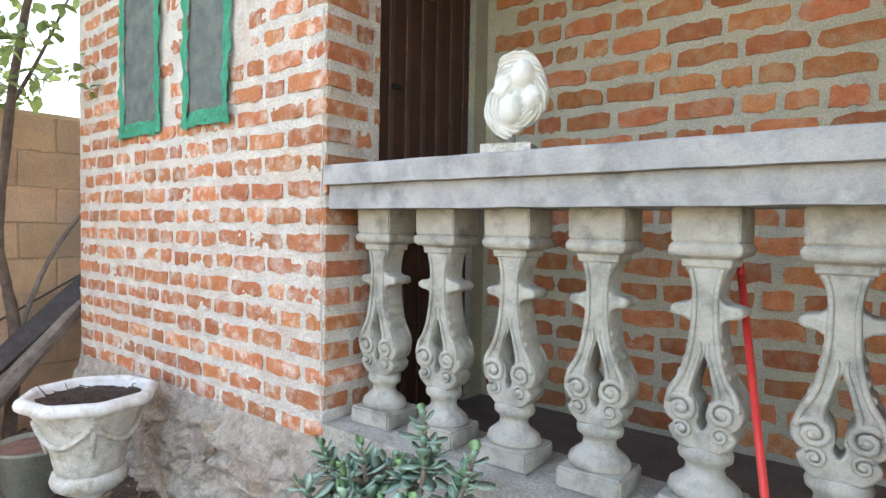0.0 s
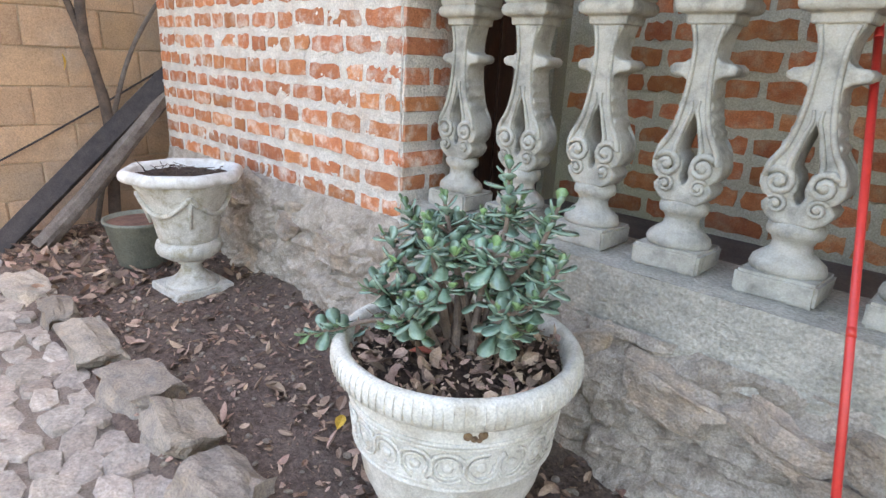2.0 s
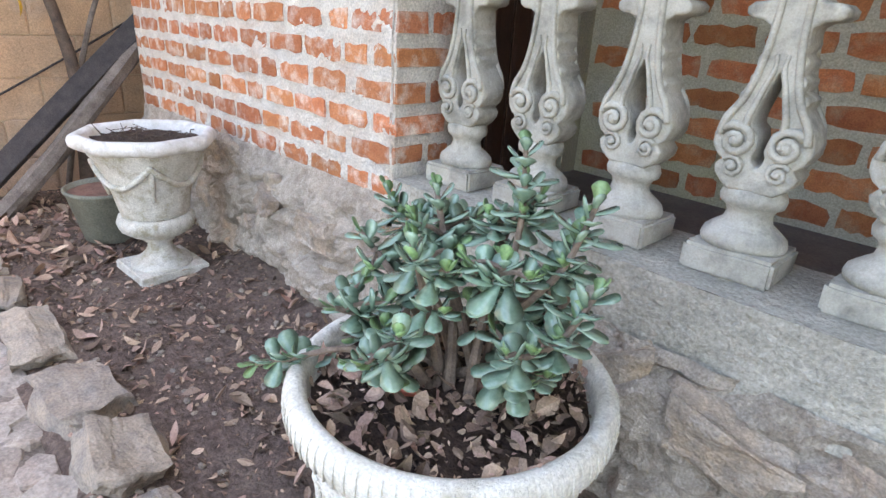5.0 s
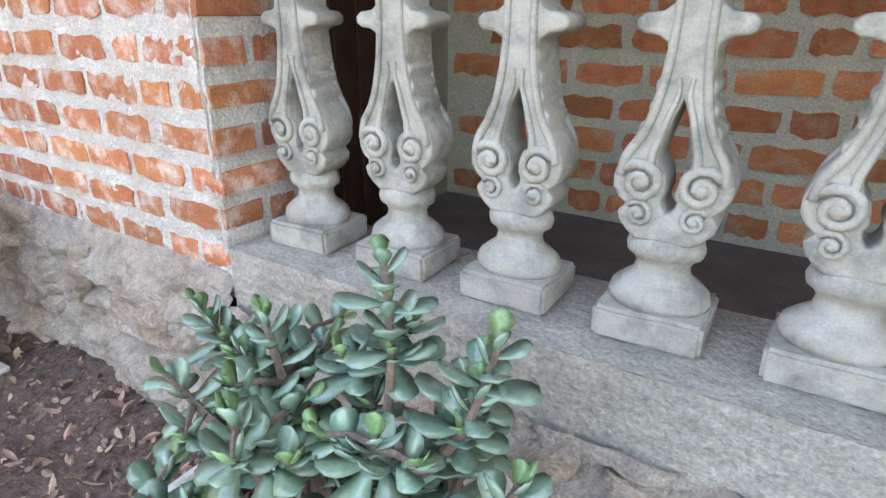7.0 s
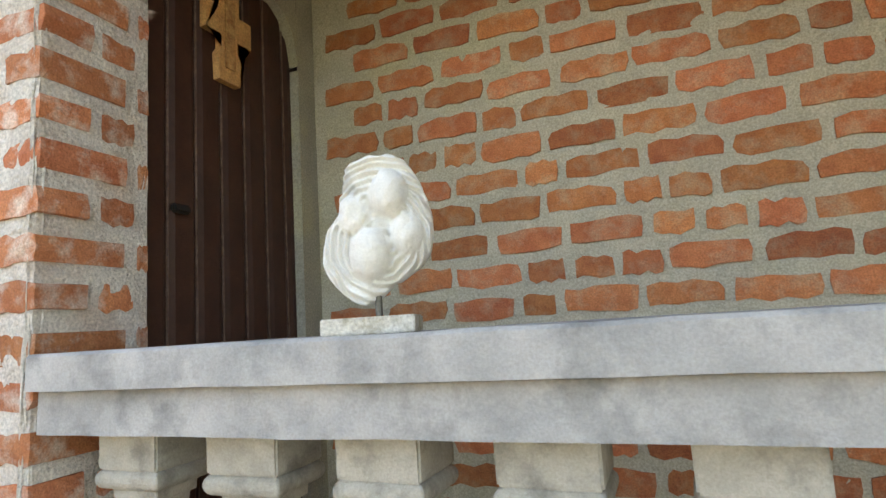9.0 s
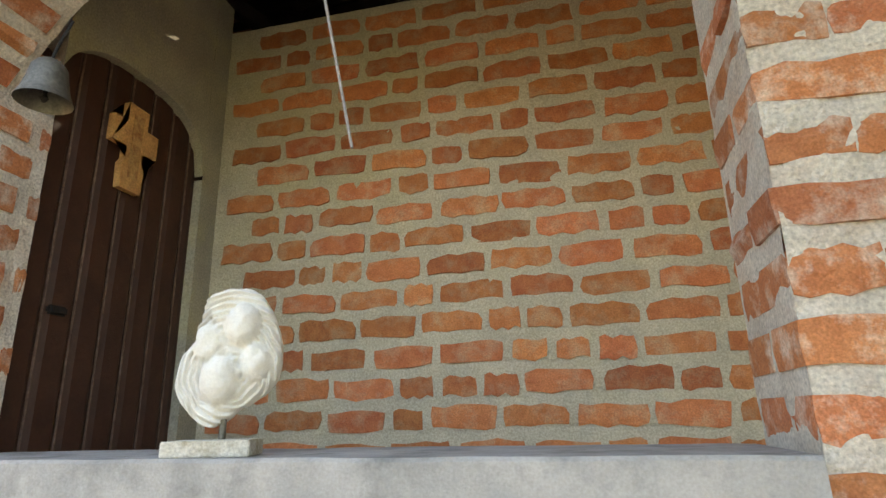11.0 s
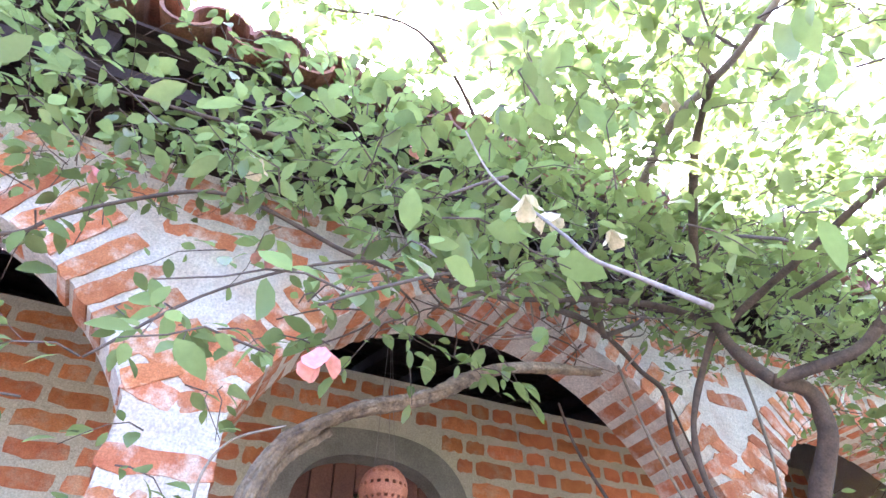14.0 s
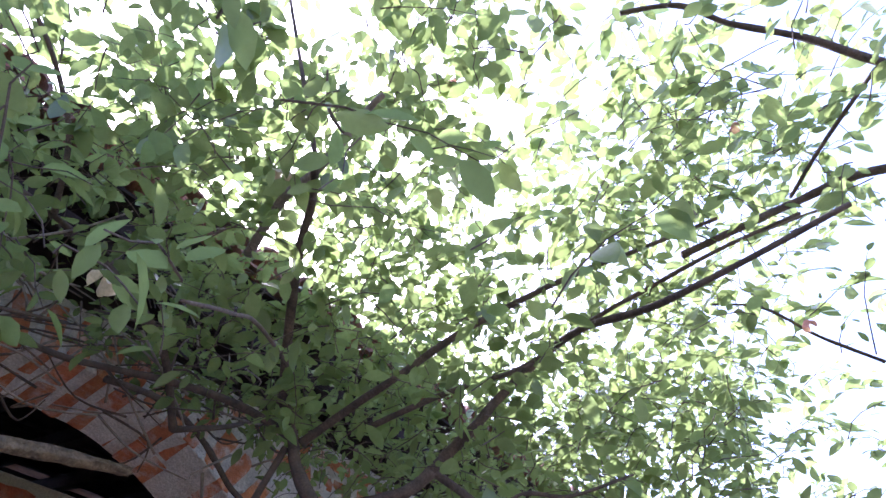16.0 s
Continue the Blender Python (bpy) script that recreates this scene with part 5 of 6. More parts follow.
# ---- window nets on the left wall ----
for x0, x1 in ((-1.53, -1.20), (-0.90, -0.62)):
    w = thing("window_net", "grey window net hung with ragged green edging", "window net", (0, 0, 0), "nets over the slit windows")
    bm = rough_sheet(bmesh.new(), x0, x1, 1.76, 2.95, 0.02, lambda u, v: Vector((u, -0.012 + 0.006 * fbm(u, v, 1, 9), v)))
    part("net", bm, M_NETGREY, w)
    for xe in (x0 - 0.02, x1 + 0.02):
        bm = rough_sheet(bmesh.new(), -0.024, 0.024, 1.70, 2.95, 0.012, lambda u, v, xe=xe: Vector((xe + u * (1 + 0.35 * fbm(xe, v, 0, 8)) + 0.012 * fbm(xe, v, 3, 6), -0.022 + 0.012 * fbm(u * 3, v, xe, 14), v + 0.02 * fbm(u, xe, 2, 20))))
        part("edging", bm, M_GREEN, w, "bright green cloth edging")
    bm = rough_sheet(bmesh.new(), x0 - 0.05, x1 + 0.05, 1.70, 1.765, 0.012, lambda u, v: Vector((u, -0.024 + 0.012 * fbm(u, v, 4, 18), v + 0.015 * fbm(u, 0, 2, 16))))
    part("hem", bm, M_GREEN, w, "bright green cloth hem")


# ---- plants: the climbing vine and the thin tree ----
def foliage(parent, spots, rnd, size, mat_obj, mat_stuff, singles, sun_up=0.35, name="leaf"):
    """Leaves along short twigs at the spots; the first ones are objects, the others one mesh."""
    shapes = []
    for s in range(6):
        b = bmesh.new()
        leaf_bm(b, Matrix.Identity(4), 1.0, 0.47 + 0.05 * (s % 3), 0.12 + 0.09 * (s % 3), 0.08 + 0.07 * s)
        shapes.append(to_mesh(name, b, mat_obj, True))
    rest, twigs = bmesh.new(), bmesh.new()
    n = 0
    for p, d in spots:
        L = rnd.uniform(0.08, 0.20)
        d = Vector(d).normalized()
        end = Vector(p) + d * L + Vector((0, 0, -0.25 * L * rnd.random()))
        mid = Vector(p).lerp(end, 0.5) + Vector((0, 0, 0.02))
        tube(twigs, [p, p.lerp(mid, 0.5) + Vector((rnd.gauss(0, 0.008), rnd.gauss(0, 0.008), 0.004)), mid, mid.lerp(end, 0.5) + Vector((rnd.gauss(0, 0.006), rnd.gauss(0, 0.006), 0)), end], 0.0015, 0.0007, 4)
        k = rnd.randint(5, 9)
        for i in range(k):
            s = (i + 0.5) / k
            at = Vector(p).lerp(mid, s * 2) if s < 0.5 else mid.lerp(end, s * 2 - 1)
            out = (d * 0.5 + Vector((rnd.gauss(0, 1), rnd.gauss(0, 1), rnd.gauss(-0.1, 0.5)))).normalized()
            q = out.to_track_quat("X", "Z").to_matrix().to_4x4() @ pose(0, 0, 0, rnd.uniform(-45, 45), 0, 0)
            sz = size[0] + (size[1] - size[0]) * rnd.random() ** 1.7
            m = Matrix.Translation(at + out * 0.012) @ q
            if n < singles:
                ob = new(name, rnd.choice(shapes))
                ob.parent = parent
                ob.matrix_basis = m @ Matrix.Scale(sz, 4)
                n += 1
            else:
                leaf_bm(rest, m, sz, sz * rnd.uniform(0.44, 0.62), rnd.uniform(0.05, 0.35), rnd.uniform(0.05, 0.4))
    ob = part("leaves", rest, mat_stuff, parent, smooth=True)
    tagged(ob, kind="stuff")
    ob = part("twig", twigs, M_TWIG, parent)
    tagged(ob, kind="stuff")


vine = thing("climbing_vine", "old bougainvillea vine with twisted trunk and green leaves", "vine", (1.93, -0.45, 0.0))
O = Vector((1.93, -0.45, 0.0))
def limb(pts, r0, r1, mat=None, rough=0.25, segs=8, n=6, name="branch", label=""):
    path = smooth_path([Vector(p) - O for p in pts], n)
    ob = part(name, tube(bmesh.new(), path, r0, r1, segs, rough), mat or M_BARK, vine, label, True)
    return [p + O for p in path]


main = limb([(1.93, -0.45, 0.0), (1.90, -0.45, 0.8), (1.866, -0.45, 1.5), (1.845, -0.45, 1.69), (1.843, -0.45, 1.78), (1.858, -0.45, 1.90), (1.868, -0.45, 1.98), (1.892, -0.45, 2.06), (1.94, -0.45, 2.125), (2.03, -0.45, 2.185), (2.19, -0.45, 2.25), (2.38, -0.45, 2.36), (2.7, -0.40, 2.45)], 0.0185, 0.0125, rough=0.75, segs=20, n=14, name="trunk", label="thick furrowed grey-brown trunk")
limb([(1.96, -0.43, 0.0), (1.93, -0.43, 0.8), (1.895, -0.435, 1.5), (1.874, -0.435, 1.72), (1.878, -0.435, 1.90), (1.890, -0.435, 1.99), (1.925, -0.435, 2.08), (2.0, -0.43, 2.15)], 0.012, 0.009, rough=0.75, segs=16, n=14, name="trunk")
for q in range(8):   # twisted fibres of bark on the old trunk
    fibre = [p + Vector((math.cos(q * 0.785 + 0.05 * i), math.sin(q * 0.785 + 0.05 * i), 0.15 * math.sin(q + 0.2 * i))) * (0.0165 - 0.000025 * i) for i, p in enumerate(main)][28:-14:4]
    limb(fibre, 0.0062, 0.0042, M_BARK, 0.3, 6, 3, "bark_fibre")
limb([(1.845, -0.47, 1.93), (1.805, -0.47, 1.96), (1.80, -0.46, 2.03), (1.835, -0.44, 2.10), (1.92, -0.44, 2.14)], 0.0026, 0.0022, M_PALETWIG)
limb([(1.90, -0.48, 1.45), (1.873, -0.485, 1.60), (1.882, -0.48, 1.70), (1.868, -0.475, 1.77)], 0.0022, 0.0018, M_PALETWIG)
for z in (1.770,):
    limb([(1.857 + 0.042 * math.cos(a), -0.445 + 0.036 * math.sin(a), z + 0.004 * math.sin(3 * a)) for a in np.linspace(0, 6.28, 13)], 0.0013, 0.0013, M_STRING, 0, 5, 2, "tie", "pale cord tied round the trunk")
# second trunk, the stem that rises from it and the limbs over the path
B = []
limb([(3.26, -0.42, 0.0), (3.24, -0.42, 0.9), (3.21, -0.43, 1.6), (3.18, -0.47, 2.0), (3.165, -0.54, 2.14), (3.145, -0.64, 2.26), (3.09, -0.676, 2.345), (2.985, -0.669, 2.353)], 0.034, 0.017, M_TWIG, 0.3, 12, name="trunk", label="dark twisted second trunk")
B += limb([(2.985, -0.669, 2.353), (2.959, -0.62, 2.456), (2.953, -0.602, 2.547), (2.883, -0.638, 2.593), (2.794, -0.73, 2.65), (2.651, -0.898, 2.702), (2.585, -0.999, 2.727), (2.486, -1.107, 2.668)], 0.0165, 0.0075, M_TWIG)
limb([(2.486, -1.107, 2.668), (2.436, -1.123, 2.791), (2.386, -1.138, 2.914), (2.296, -1.166, 3.135)], 0.0055, 0.003, M_TWIG)
B += limb([(2.60, -0.80, 2.74), (2.547, -0.95, 2.742), (2.535, -1.053, 2.728), (2.503, -1.151, 2.685), (2.474, -1.245, 2.664), (2.472, -1.275, 2.668)], 0.0115, 0.005, M_PALETWIG, label="paler grey branch")
limb([(2.50, -1.17, 2.68), (2.46, -1.16, 2.74), (2.42, -1.19, 2.80)], 0.004, 0.002, M_TWIG)
B += limb([(3.108, -0.874, 2.412), (3.127, -0.988, 2.478), (3.140, -1.042, 2.52), (3.165, -1.146, 2.585), (3.12, -1.289, 2.572), (3.048, -1.449, 2.48), (3.004, -1.60, 2.44), (3.0, -1.8, 2.44)], 0.0135, 0.005, M_TWIG)
B += limb([(3.034, -0.765, 2.538), (3.087, -0.928, 2.568), (3.14, -1.056, 2.58), (3.173, -1.144, 2.599), (3.182, -1.313, 2.633), (3.193, -1.459, 2.646), (3.194, -1.612, 2.65), (3.25, -1.8, 2.68)], 0.008, 0.004, M_TWIG)
B += limb([(2.97, -0.612, 2.538), (2.986, -0.737, 2.573), (3.002, -0.878, 2.603), (3.019, -1.015, 2.641), (3.056, -1.176, 2.677), (3.088, -1.339, 2.692), (3.11, -1.454, 2.69), (3.16, -1.65, 2.70)], 0.0115, 0.0045, M_TWIG)
B += limb([(2.985, -0.669, 2.353), (3.047, -0.759, 2.366), (3.084, -0.823, 2.376), (3.108, -0.874, 2.412)], 0.016, 0.013, M_TWIG)
B += limb([(3.108, -0.874, 2.412), (3.183, -0.913, 2.361), (3.249, -0.942, 2.306), (3.286, -0.968, 2.248), (3.4, -1.05, 2.2)], 0.0105, 0.004, M_TWIG)
B += limb([(3.221, -0.929, 2.327), (3.254, -1.01, 2.358), (3.314, -1.088, 2.344), (3.45, -1.2, 2.4)], 0.0065, 0.003, M_TWIG)
B += limb([(2.35, -0.24, 2.74), (2.508, -0.28, 2.714), (2.612, -0.36, 2.686), (2.706, -0.45, 2.654), (2.835, -0.54, 2.61), (2.953, -0.602, 2.547)], 0.007, 0.0105, M_TWIG)
limb([(2.627, -0.30, 2.70), (2.809, -0.24, 2.765), (2.981, -0.19, 2.753), (3.129, -0.15, 2.686), (3.215, -0.145, 2.627), (3.19, -0.15, 2.458), (3.24, -0.16, 2.2), (3.27, -0.2, 1.6)], 0.009, 0.008, M_TWIG)
limb([(2.945, -0.59, 2.527), (2.941, -0.5, 2.42), (2.927, -0.45, 2.315), (2.95, -0.42, 2.2), (3.03, -0.40, 2.05), (3.15, -0.40, 1.8)], 0.009, 0.0075, M_TWIG)
limb([(3.56, -0.22, 2.75), (3.55, -0.22, 2.55), (3.48, -0.25, 2.353), (3.38, -0.28, 2.175), (3.32, -0.33, 1.9)], 0.0055, 0.005, M_PALETWIG)
limb([(3.05, -0.13, 2.70), (3.12, -0.12, 2.45), (3.24, -0.11, 2.20), (3.30, -0.12, 2.0)], 0.005, 0.005, M_PALETWIG)
limb([(3.22, -0.15, 2.60), (3.30, -0.13, 2.35), (3.36, -0.12, 2.1)], 0.004, 0.004, M_TWIG)
limb([(3.116, 0.3, 2.773), (3.092, 0.2, 2.523), (3.103, 0.0, 2.164), (3.248, -0.05, 2.039)], 0.0055, 0.0065, M_TWIG, 0.1)
B += limb([(3.211, -1.549, 2.70), (3.271, -1.723, 2.74), (3.311, -1.825, 2.765), (3.305, -1.936, 2.75), (3.303, -2.03, 2.709), (3.3, -2.2, 2.65)], 0.009, 0.011, M_TWIG)
B += limb([(2.75, -1.70, 2.96), (2.803, -1.803, 2.942), (2.872, -1.863, 2.884), (2.94, -1.951, 2.804), (3.017, -2.029, 2.702), (3.07, -2.12, 2.614)], 0.005, 0.009, M_TWIG)
limb([(3.299, -1.822, 2.775), (3.17, -1.915, 2.753), (3.02, -2.014, 2.708)], 0.0045, 0.0045, M_TWIG)
limb([(3.30, -1.65, 2.74), (3.344, -1.799, 2.752), (3.346, -1.885, 2.735)], 0.005, 0.003, M_PALETWIG)
B += limb([(3.45, -1.55, 2.72), (3.532, -1.65, 2.701), (3.589, -1.72, 2.598), (3.63, -1.802, 2.497)], 0.003, 0.005, M_TWIG)
B += limb([(1.15, -0.40, 2.36), (1.374, -0.42, 2.402), (1.436, -0.42, 2.47), (1.51, -0.42, 2.54), (1.627, -0.42, 2.627), (1.704, -0.42, 2.654), (1.794, -0.42, 2.647), (1.897, -0.42, 2.617), (2.05, -0.4, 2.6), (2.35, -0.35, 2.66)], 0.0035, 0.006, M_TWIG)
B += limb([(2.8, -0.35, 2.62), (2.6, -0.5, 2.72), (2.3, -0.5, 2.85), (1.9, -0.42, 2.92), (1.5, -0.36, 2.95), (1.2, -0.36, 2.93)], 0.0105, 0.0035, M_TWIG)
B += limb([(2.8, -0.35, 2.62), (3.0, -0.3, 2.75), (3.2, -0.3, 2.9), (3.6, -0.5, 3.0)], 0.0093, 0.0035, M_TWIG)
B += limb([(2.3, -0.55, 2.80), (2.2, -0.7, 2.88), (2.0, -0.8, 2.98), (1.8, -0.7, 3.1)], 0.0070, 0.0024, M_TWIG)
B += limb([(2.45, -0.45, 2.66), (2.2, -0.65, 2.42), (2.05, -0.80, 2.26), (1.90, -0.88, 2.12), (1.84, -0.93, 2.05)], 0.0040, 0.0018, M_TWIG)
B += limb([(2.2, -0.65, 2.42), (2.1, -0.85, 2.40), (2.05, -1.0, 2.28), (1.93, -1.05, 2.14)], 0.0035, 0.0018, M_TWIG)
B += limb([(2.2, -0.65, 2.42), (1.95, -0.66, 2.36), (1.75, -0.68, 2.22), (1.62, -0.70, 2.06)], 0.0035, 0.0018, M_TWIG)
B += limb([(2.85, -0.70, 2.62), (2.55, -0.95, 2.40), (2.40, -1.1, 2.22), (2.31, -1.16, 2.13)], 0.0040, 0.0018, M_TWIG)
for pts in ([(1.2, -0.3, 2.62), (1.242, -0.32, 2.494), (1.3, -0.35, 2.4), (1.243, -0.35, 2.367), (1.167, -0.35, 2.368), (1.05, -0.36, 2.40)], [(1.10, -0.33, 2.31), (1.184, -0.33, 2.289), (1.232, -0.33, 2.273), (1.304, -0.33, 2.257)], [(1.227, -0.33, 2.294), (1.228, -0.33, 2.336), (1.192, -0.33, 2.374)], [(1.26, -0.33, 2.46), (1.20, -0.34, 2.44), (1.10, -0.34, 2.47)]):
    limb(pts, 0.0032, 0.0016, M_PALETWIG, label="bleached dead twig")
limb([(1.93, -1.1, 2.191), (1.941, -1.12, 2.107), (1.957, -1.15, 2.039), (1.969, -1.17, 1.997), (1.968, -1.194, 1.953), (1.975, -1.22, 1.92), (1.987, -1.255, 1.876)], 0.0010, 0.0019, M_PALETWIG, label="bleached dead branch")
rnd = random.Random(77)
for k in range(110):   # tangle of bare shoots over the second arch
    p = Vector((rnd.uniform(2.15, 3.1), rnd.uniform(-0.5, -0.06), rnd.uniform(2.66, 2.92)))
    q = p + Vector((rnd.uniform(-0.3, 0.3), rnd.uniform(-0.2, 0.2), rnd.uniform(-0.12, 0.18)))
    limb([p, p.lerp(q, 0.5) + Vector((rnd.uniform(-0.05, 0.05), rnd.uniform(-0.05, 0.05), rnd.uniform(-0.05, 0.05))), q], 0.0035, 0.002, M_TWIG if k % 3 else M_PALETWIG, 0, 4, 4)

spots = []
def clear(p):
    """Keeps leaves out of the house and off the walker's way."""
    if p.y > -0.04 and p.z < FACADE_TOP + 0.2:
        return False
    if p.z < 2.02 or (p.z < 2.2 and p.x > 2.1):
        return False
    if p.x < 1.9 and p.y < -0.9:
        return False
    if p.y < -0.72 and p.x > 2.2 and p.z < 2.66 and rnd.random() < 0.6:
        return False   # the limbs hang bare below the crown
    if 1.5 < p.x < 3.3 and p.z < 1.86 + 0.72 * (p.y + 1.5):
        return False
    return True
while len(spots) < 700:
    b = B[rnd.randrange(len(B))]
    if b.z < 2.05:
        continue
    p = b + Vector((rnd.gauss(0, 0.17), rnd.gauss(0, 0.17), rnd.gauss(0.04, 0.14)))
    if clear(p):
        spots.append((p, (rnd.gauss(0, 1), rnd.gauss(-0.2, 1), rnd.gauss(0.1, 0.6))))
while len(spots) < 1120:   # the mass lying on the eave and over the arch
    p = Vector((rnd.uniform(1.05, 4.0), rnd.uniform(-0.75, -0.12), rnd.uniform(2.65, 3.3)))
    if clear(p) and p.z > 2.6 + 0.25 * fbm(p.x, p.y, 0, 2.5):
        spots.append((p, (rnd.gauss(0, 1), rnd.gauss(-0.3, 1), rnd.gauss(0.1, 0.6))))
while len(spots) < 1700:   # the crown over the walker
    p = Vector((rnd.uniform(2.1, 3.5), rnd.uniform(-1.85, -0.6), rnd.uniform(2.6, 3.4)))
    if clear(p) and noise.noise(p * 2.2) > -0.25:
        spots.append((p, (rnd.gauss(0, 1), rnd.gauss(-0.3, 1), rnd.gauss(0.1, 0.6))))
while len(spots) < 1830:   # growth hiding the far eave
    p = Vector((rnd.uniform(3.5, 4.9), rnd.uniform(-1.0, -0.3), rnd.uniform(2.6, 3.4)))
    spots.append((p, (rnd.gauss(0, 1), rnd.gauss(-0.3, 1), rnd.gauss(0.1, 0.6))))
while len(spots) < 2600:   # farther growth to the right
    p = Vector((rnd.uniform(3.3, 5.0), rnd.uniform(-1.75, -0.15), rnd.uniform(1.7, 3.1)))
    if noise.noise(p * 1.4) > -0.25:
        spots.append((p, (rnd.gauss(0, 1), rnd.gauss(-0.3, 1), rnd.gauss(0.1, 0.6))))
while len(spots) < 3050:   # the low skirt of leaves beyond the limbs
    p = Vector((rnd.uniform(3.35, 4.5), rnd.uniform(-1.5, -0.6), 0))
    p.z = 2.45 + 0.45 * (p.x - 3.4) + rnd.gauss(0, 0.2)
    if noise.noise(p * 2.0) > -0.2:
        spots.append((p, (rnd.gauss(0, 1), rnd.gauss(-0.3, 1), rnd.gauss(0.1, 0.6))))
for p in ((1.70, -0.42, 2.10), (1.68, -0.45, 2.03), (1.74, -0.40, 2.2), (1.66, -0.42, 1.98), (1.8, -0.42, 2.2), (1.95, -0.55, 2.25), (1.72, -0.5, 2.26), (1.6, -0.45, 2.3), (1.76, -0.6, 2.2), (1.9, -0.62, 2.2)):
    spots.insert(0, (Vector(p), (rnd.gauss(0, 1), -0.6, -0.7)))
for p in ((1.86, -0.95, 2.06), (1.80, -0.90, 2.00), (1.90, -0.98, 2.10), (1.62, -0.72, 2.05), (1.58, -0.70, 2.0), (1.70, -0.75, 2.12), (2.30, -1.17, 2.14), (2.22, -1.1, 2.16), (1.95, -1.0, 2.16), (1.55, -0.45, 2.62), (1.45, -0.45, 2.72), (1.35, -0.5, 2.75), (1.25, -0.42, 2.66), (1.42, -0.5, 2.85), (1.3, -0.46, 2.9)):
    spots.insert(0, (Vector(p), (rnd.gauss(0, 1), -0.5, -0.4)))
for k in range(40):
    spots.insert(0, (Vector((rnd.uniform(1.7, 2.3), rnd.uniform(-0.9, -0.5), rnd.uniform(2.2, 2.55))), (rnd.gauss(0, 1), rnd.gauss(-0.4, 1), rnd.gauss(-0.1, 0.5))))
foliage(vine, [(p - O, d) for p, d in spots], rnd, (0.022, 0.064), M_LEAF_OBJ, M_LEAF, 290)
for k, (p, mat) in enumerate((((1.85, -0.927, 2.002), M_FLOWER), ((1.80, -0.62, 2.36), M_FLOWER), ((1.926, -1.185, 2.006), M_PALEFLOWER), ((1.743, -0.768, 2.412), M_PALEFLOWER), ((2.15, -0.95, 2.3), M_PALEFLOWER), ((2.33, -0.9, 2.38), M_PALEFLOWER), ((2.6, -1.35, 2.85), M_FLOWER), ((2.5, -1.0, 2.75), M_PALEFLOWER), ((2.95, -1.75, 2.7), M_FLOWER), ((3.1, -1.65, 2.35), M_FLOWER), ((1.45, -0.42, 2.62), M_FLOWER), ((2.05, -0.7, 2.7), M_FLOWER))):
    bm = bmesh.new()
    for a in range(3):
        leaf_bm(bm, pose(*(Vector(p) - O), 0, 0, a * 120 + k * 31) @ pose(0, 0, 0, 0, 80, 0), 0.034 if p[1] > -1.1 else 0.02, 0.030 if p[1] > -1.1 else 0.016, 0.6, -0.25, True)
    part("flower", bm, mat, vine, "salmon pink bracts" if mat is M_FLOWER else "faded cream bracts", True)

tree = thing("thin_tree", "thin leaning tree by the boundary wall, sparse leaves on top", "tree", (-2.25, -0.32, 0.0))
path = smooth_path([(0, 0, 0), (0, 0.02, 0.36), (0, 0.04, 0.6), (0, 0.0, 0.9), (0, -0.04, 1.15), (0, -0.02, 1.5), (0.0, 0.04, 2.05), (0.0, 0.11, 2.5), (0.02, 0.2, 2.9)], 7)
part("trunk", tube(bmesh.new(), path, 0.036, 0.018, 10, 0.3), M_TWIG, tree, smooth=True)
part("branch", tube(bmesh.new(), smooth_path([path[26], (-0.03, -0.12, 1.4), (-0.06, -0.22, 1.9), (-0.08, -0.32, 2.5)], 6), 0.02, 0.010, 8, 0.2), M_TWIG, tree, smooth=True)
part("branch", tube(bmesh.new(), smooth_path([path[40], (0.06, 0.15, 2.2), (0.1, 0.3, 2.6)], 6), 0.012, 0.006, 8, 0.2), M_TWIG, tree, smooth=True)
r2 = random.Random(4)
sp = []
for k in range(120):
    p = Vector((r2.gauss(0.0, 0.28), r2.gauss(-0.15, 0.3), r2.uniform(1.95, 3.1)))
    sp.append((p, (r2.gauss(0, 1), r2.gauss(0, 1), r2.gauss(0, 0.6))))
foliage(tree, sp, r2, (0.05, 0.10), M_LEAF_OBJ, M_LEAF, 120)
bm = bmesh.new()
leaf_bm(bm, pose(-0.07, -0.14, 1.02, 0, 80, 60), 0.09, 0.04, 0.3, 0.2)
part("yellow_leaf", bm, M_YELLOW, tree, "single yellow hanging leaf")


# ---- small pieces of the setting: blocks, paving stones and bricks ----
rnd = random.Random(41)
def block_shape(seed):
    b = bmesh.new()
    bmesh.ops.create_cube(b, size=1.0)
    bmesh.ops.bevel(b, geom=list(b.edges), offset=0.03, segments=1, affect="EDGES")
    r = random.Random(seed)
    for v in b.verts:
        v.co += Vector((r.uniform(-0.01, 0.01), r.uniform(-0.012, 0.012), r.uniform(-0.02, 0.02)))
    return to_mesh("block", b, M_BLOCK)
BLOCKS = [block_shape(i) for i in range(6)]
for j in range(9):
    y = -3.6 + (0.2 if j % 2 else 0.0)
    while y < 2.0:
        L = 0.40
        ob = new("block", BLOCKS[rnd.randrange(6)])
        ob.parent = boundary
        ob.matrix_basis = Matrix.Translation((BX - 0.05, y + L / 2, -0.02 + j * 0.215 + 0.1)) @ Matrix.Diagonal((0.11 + rnd.uniform(-0.008, 0.008), L - 0.005, 0.210, 1))
        y += L

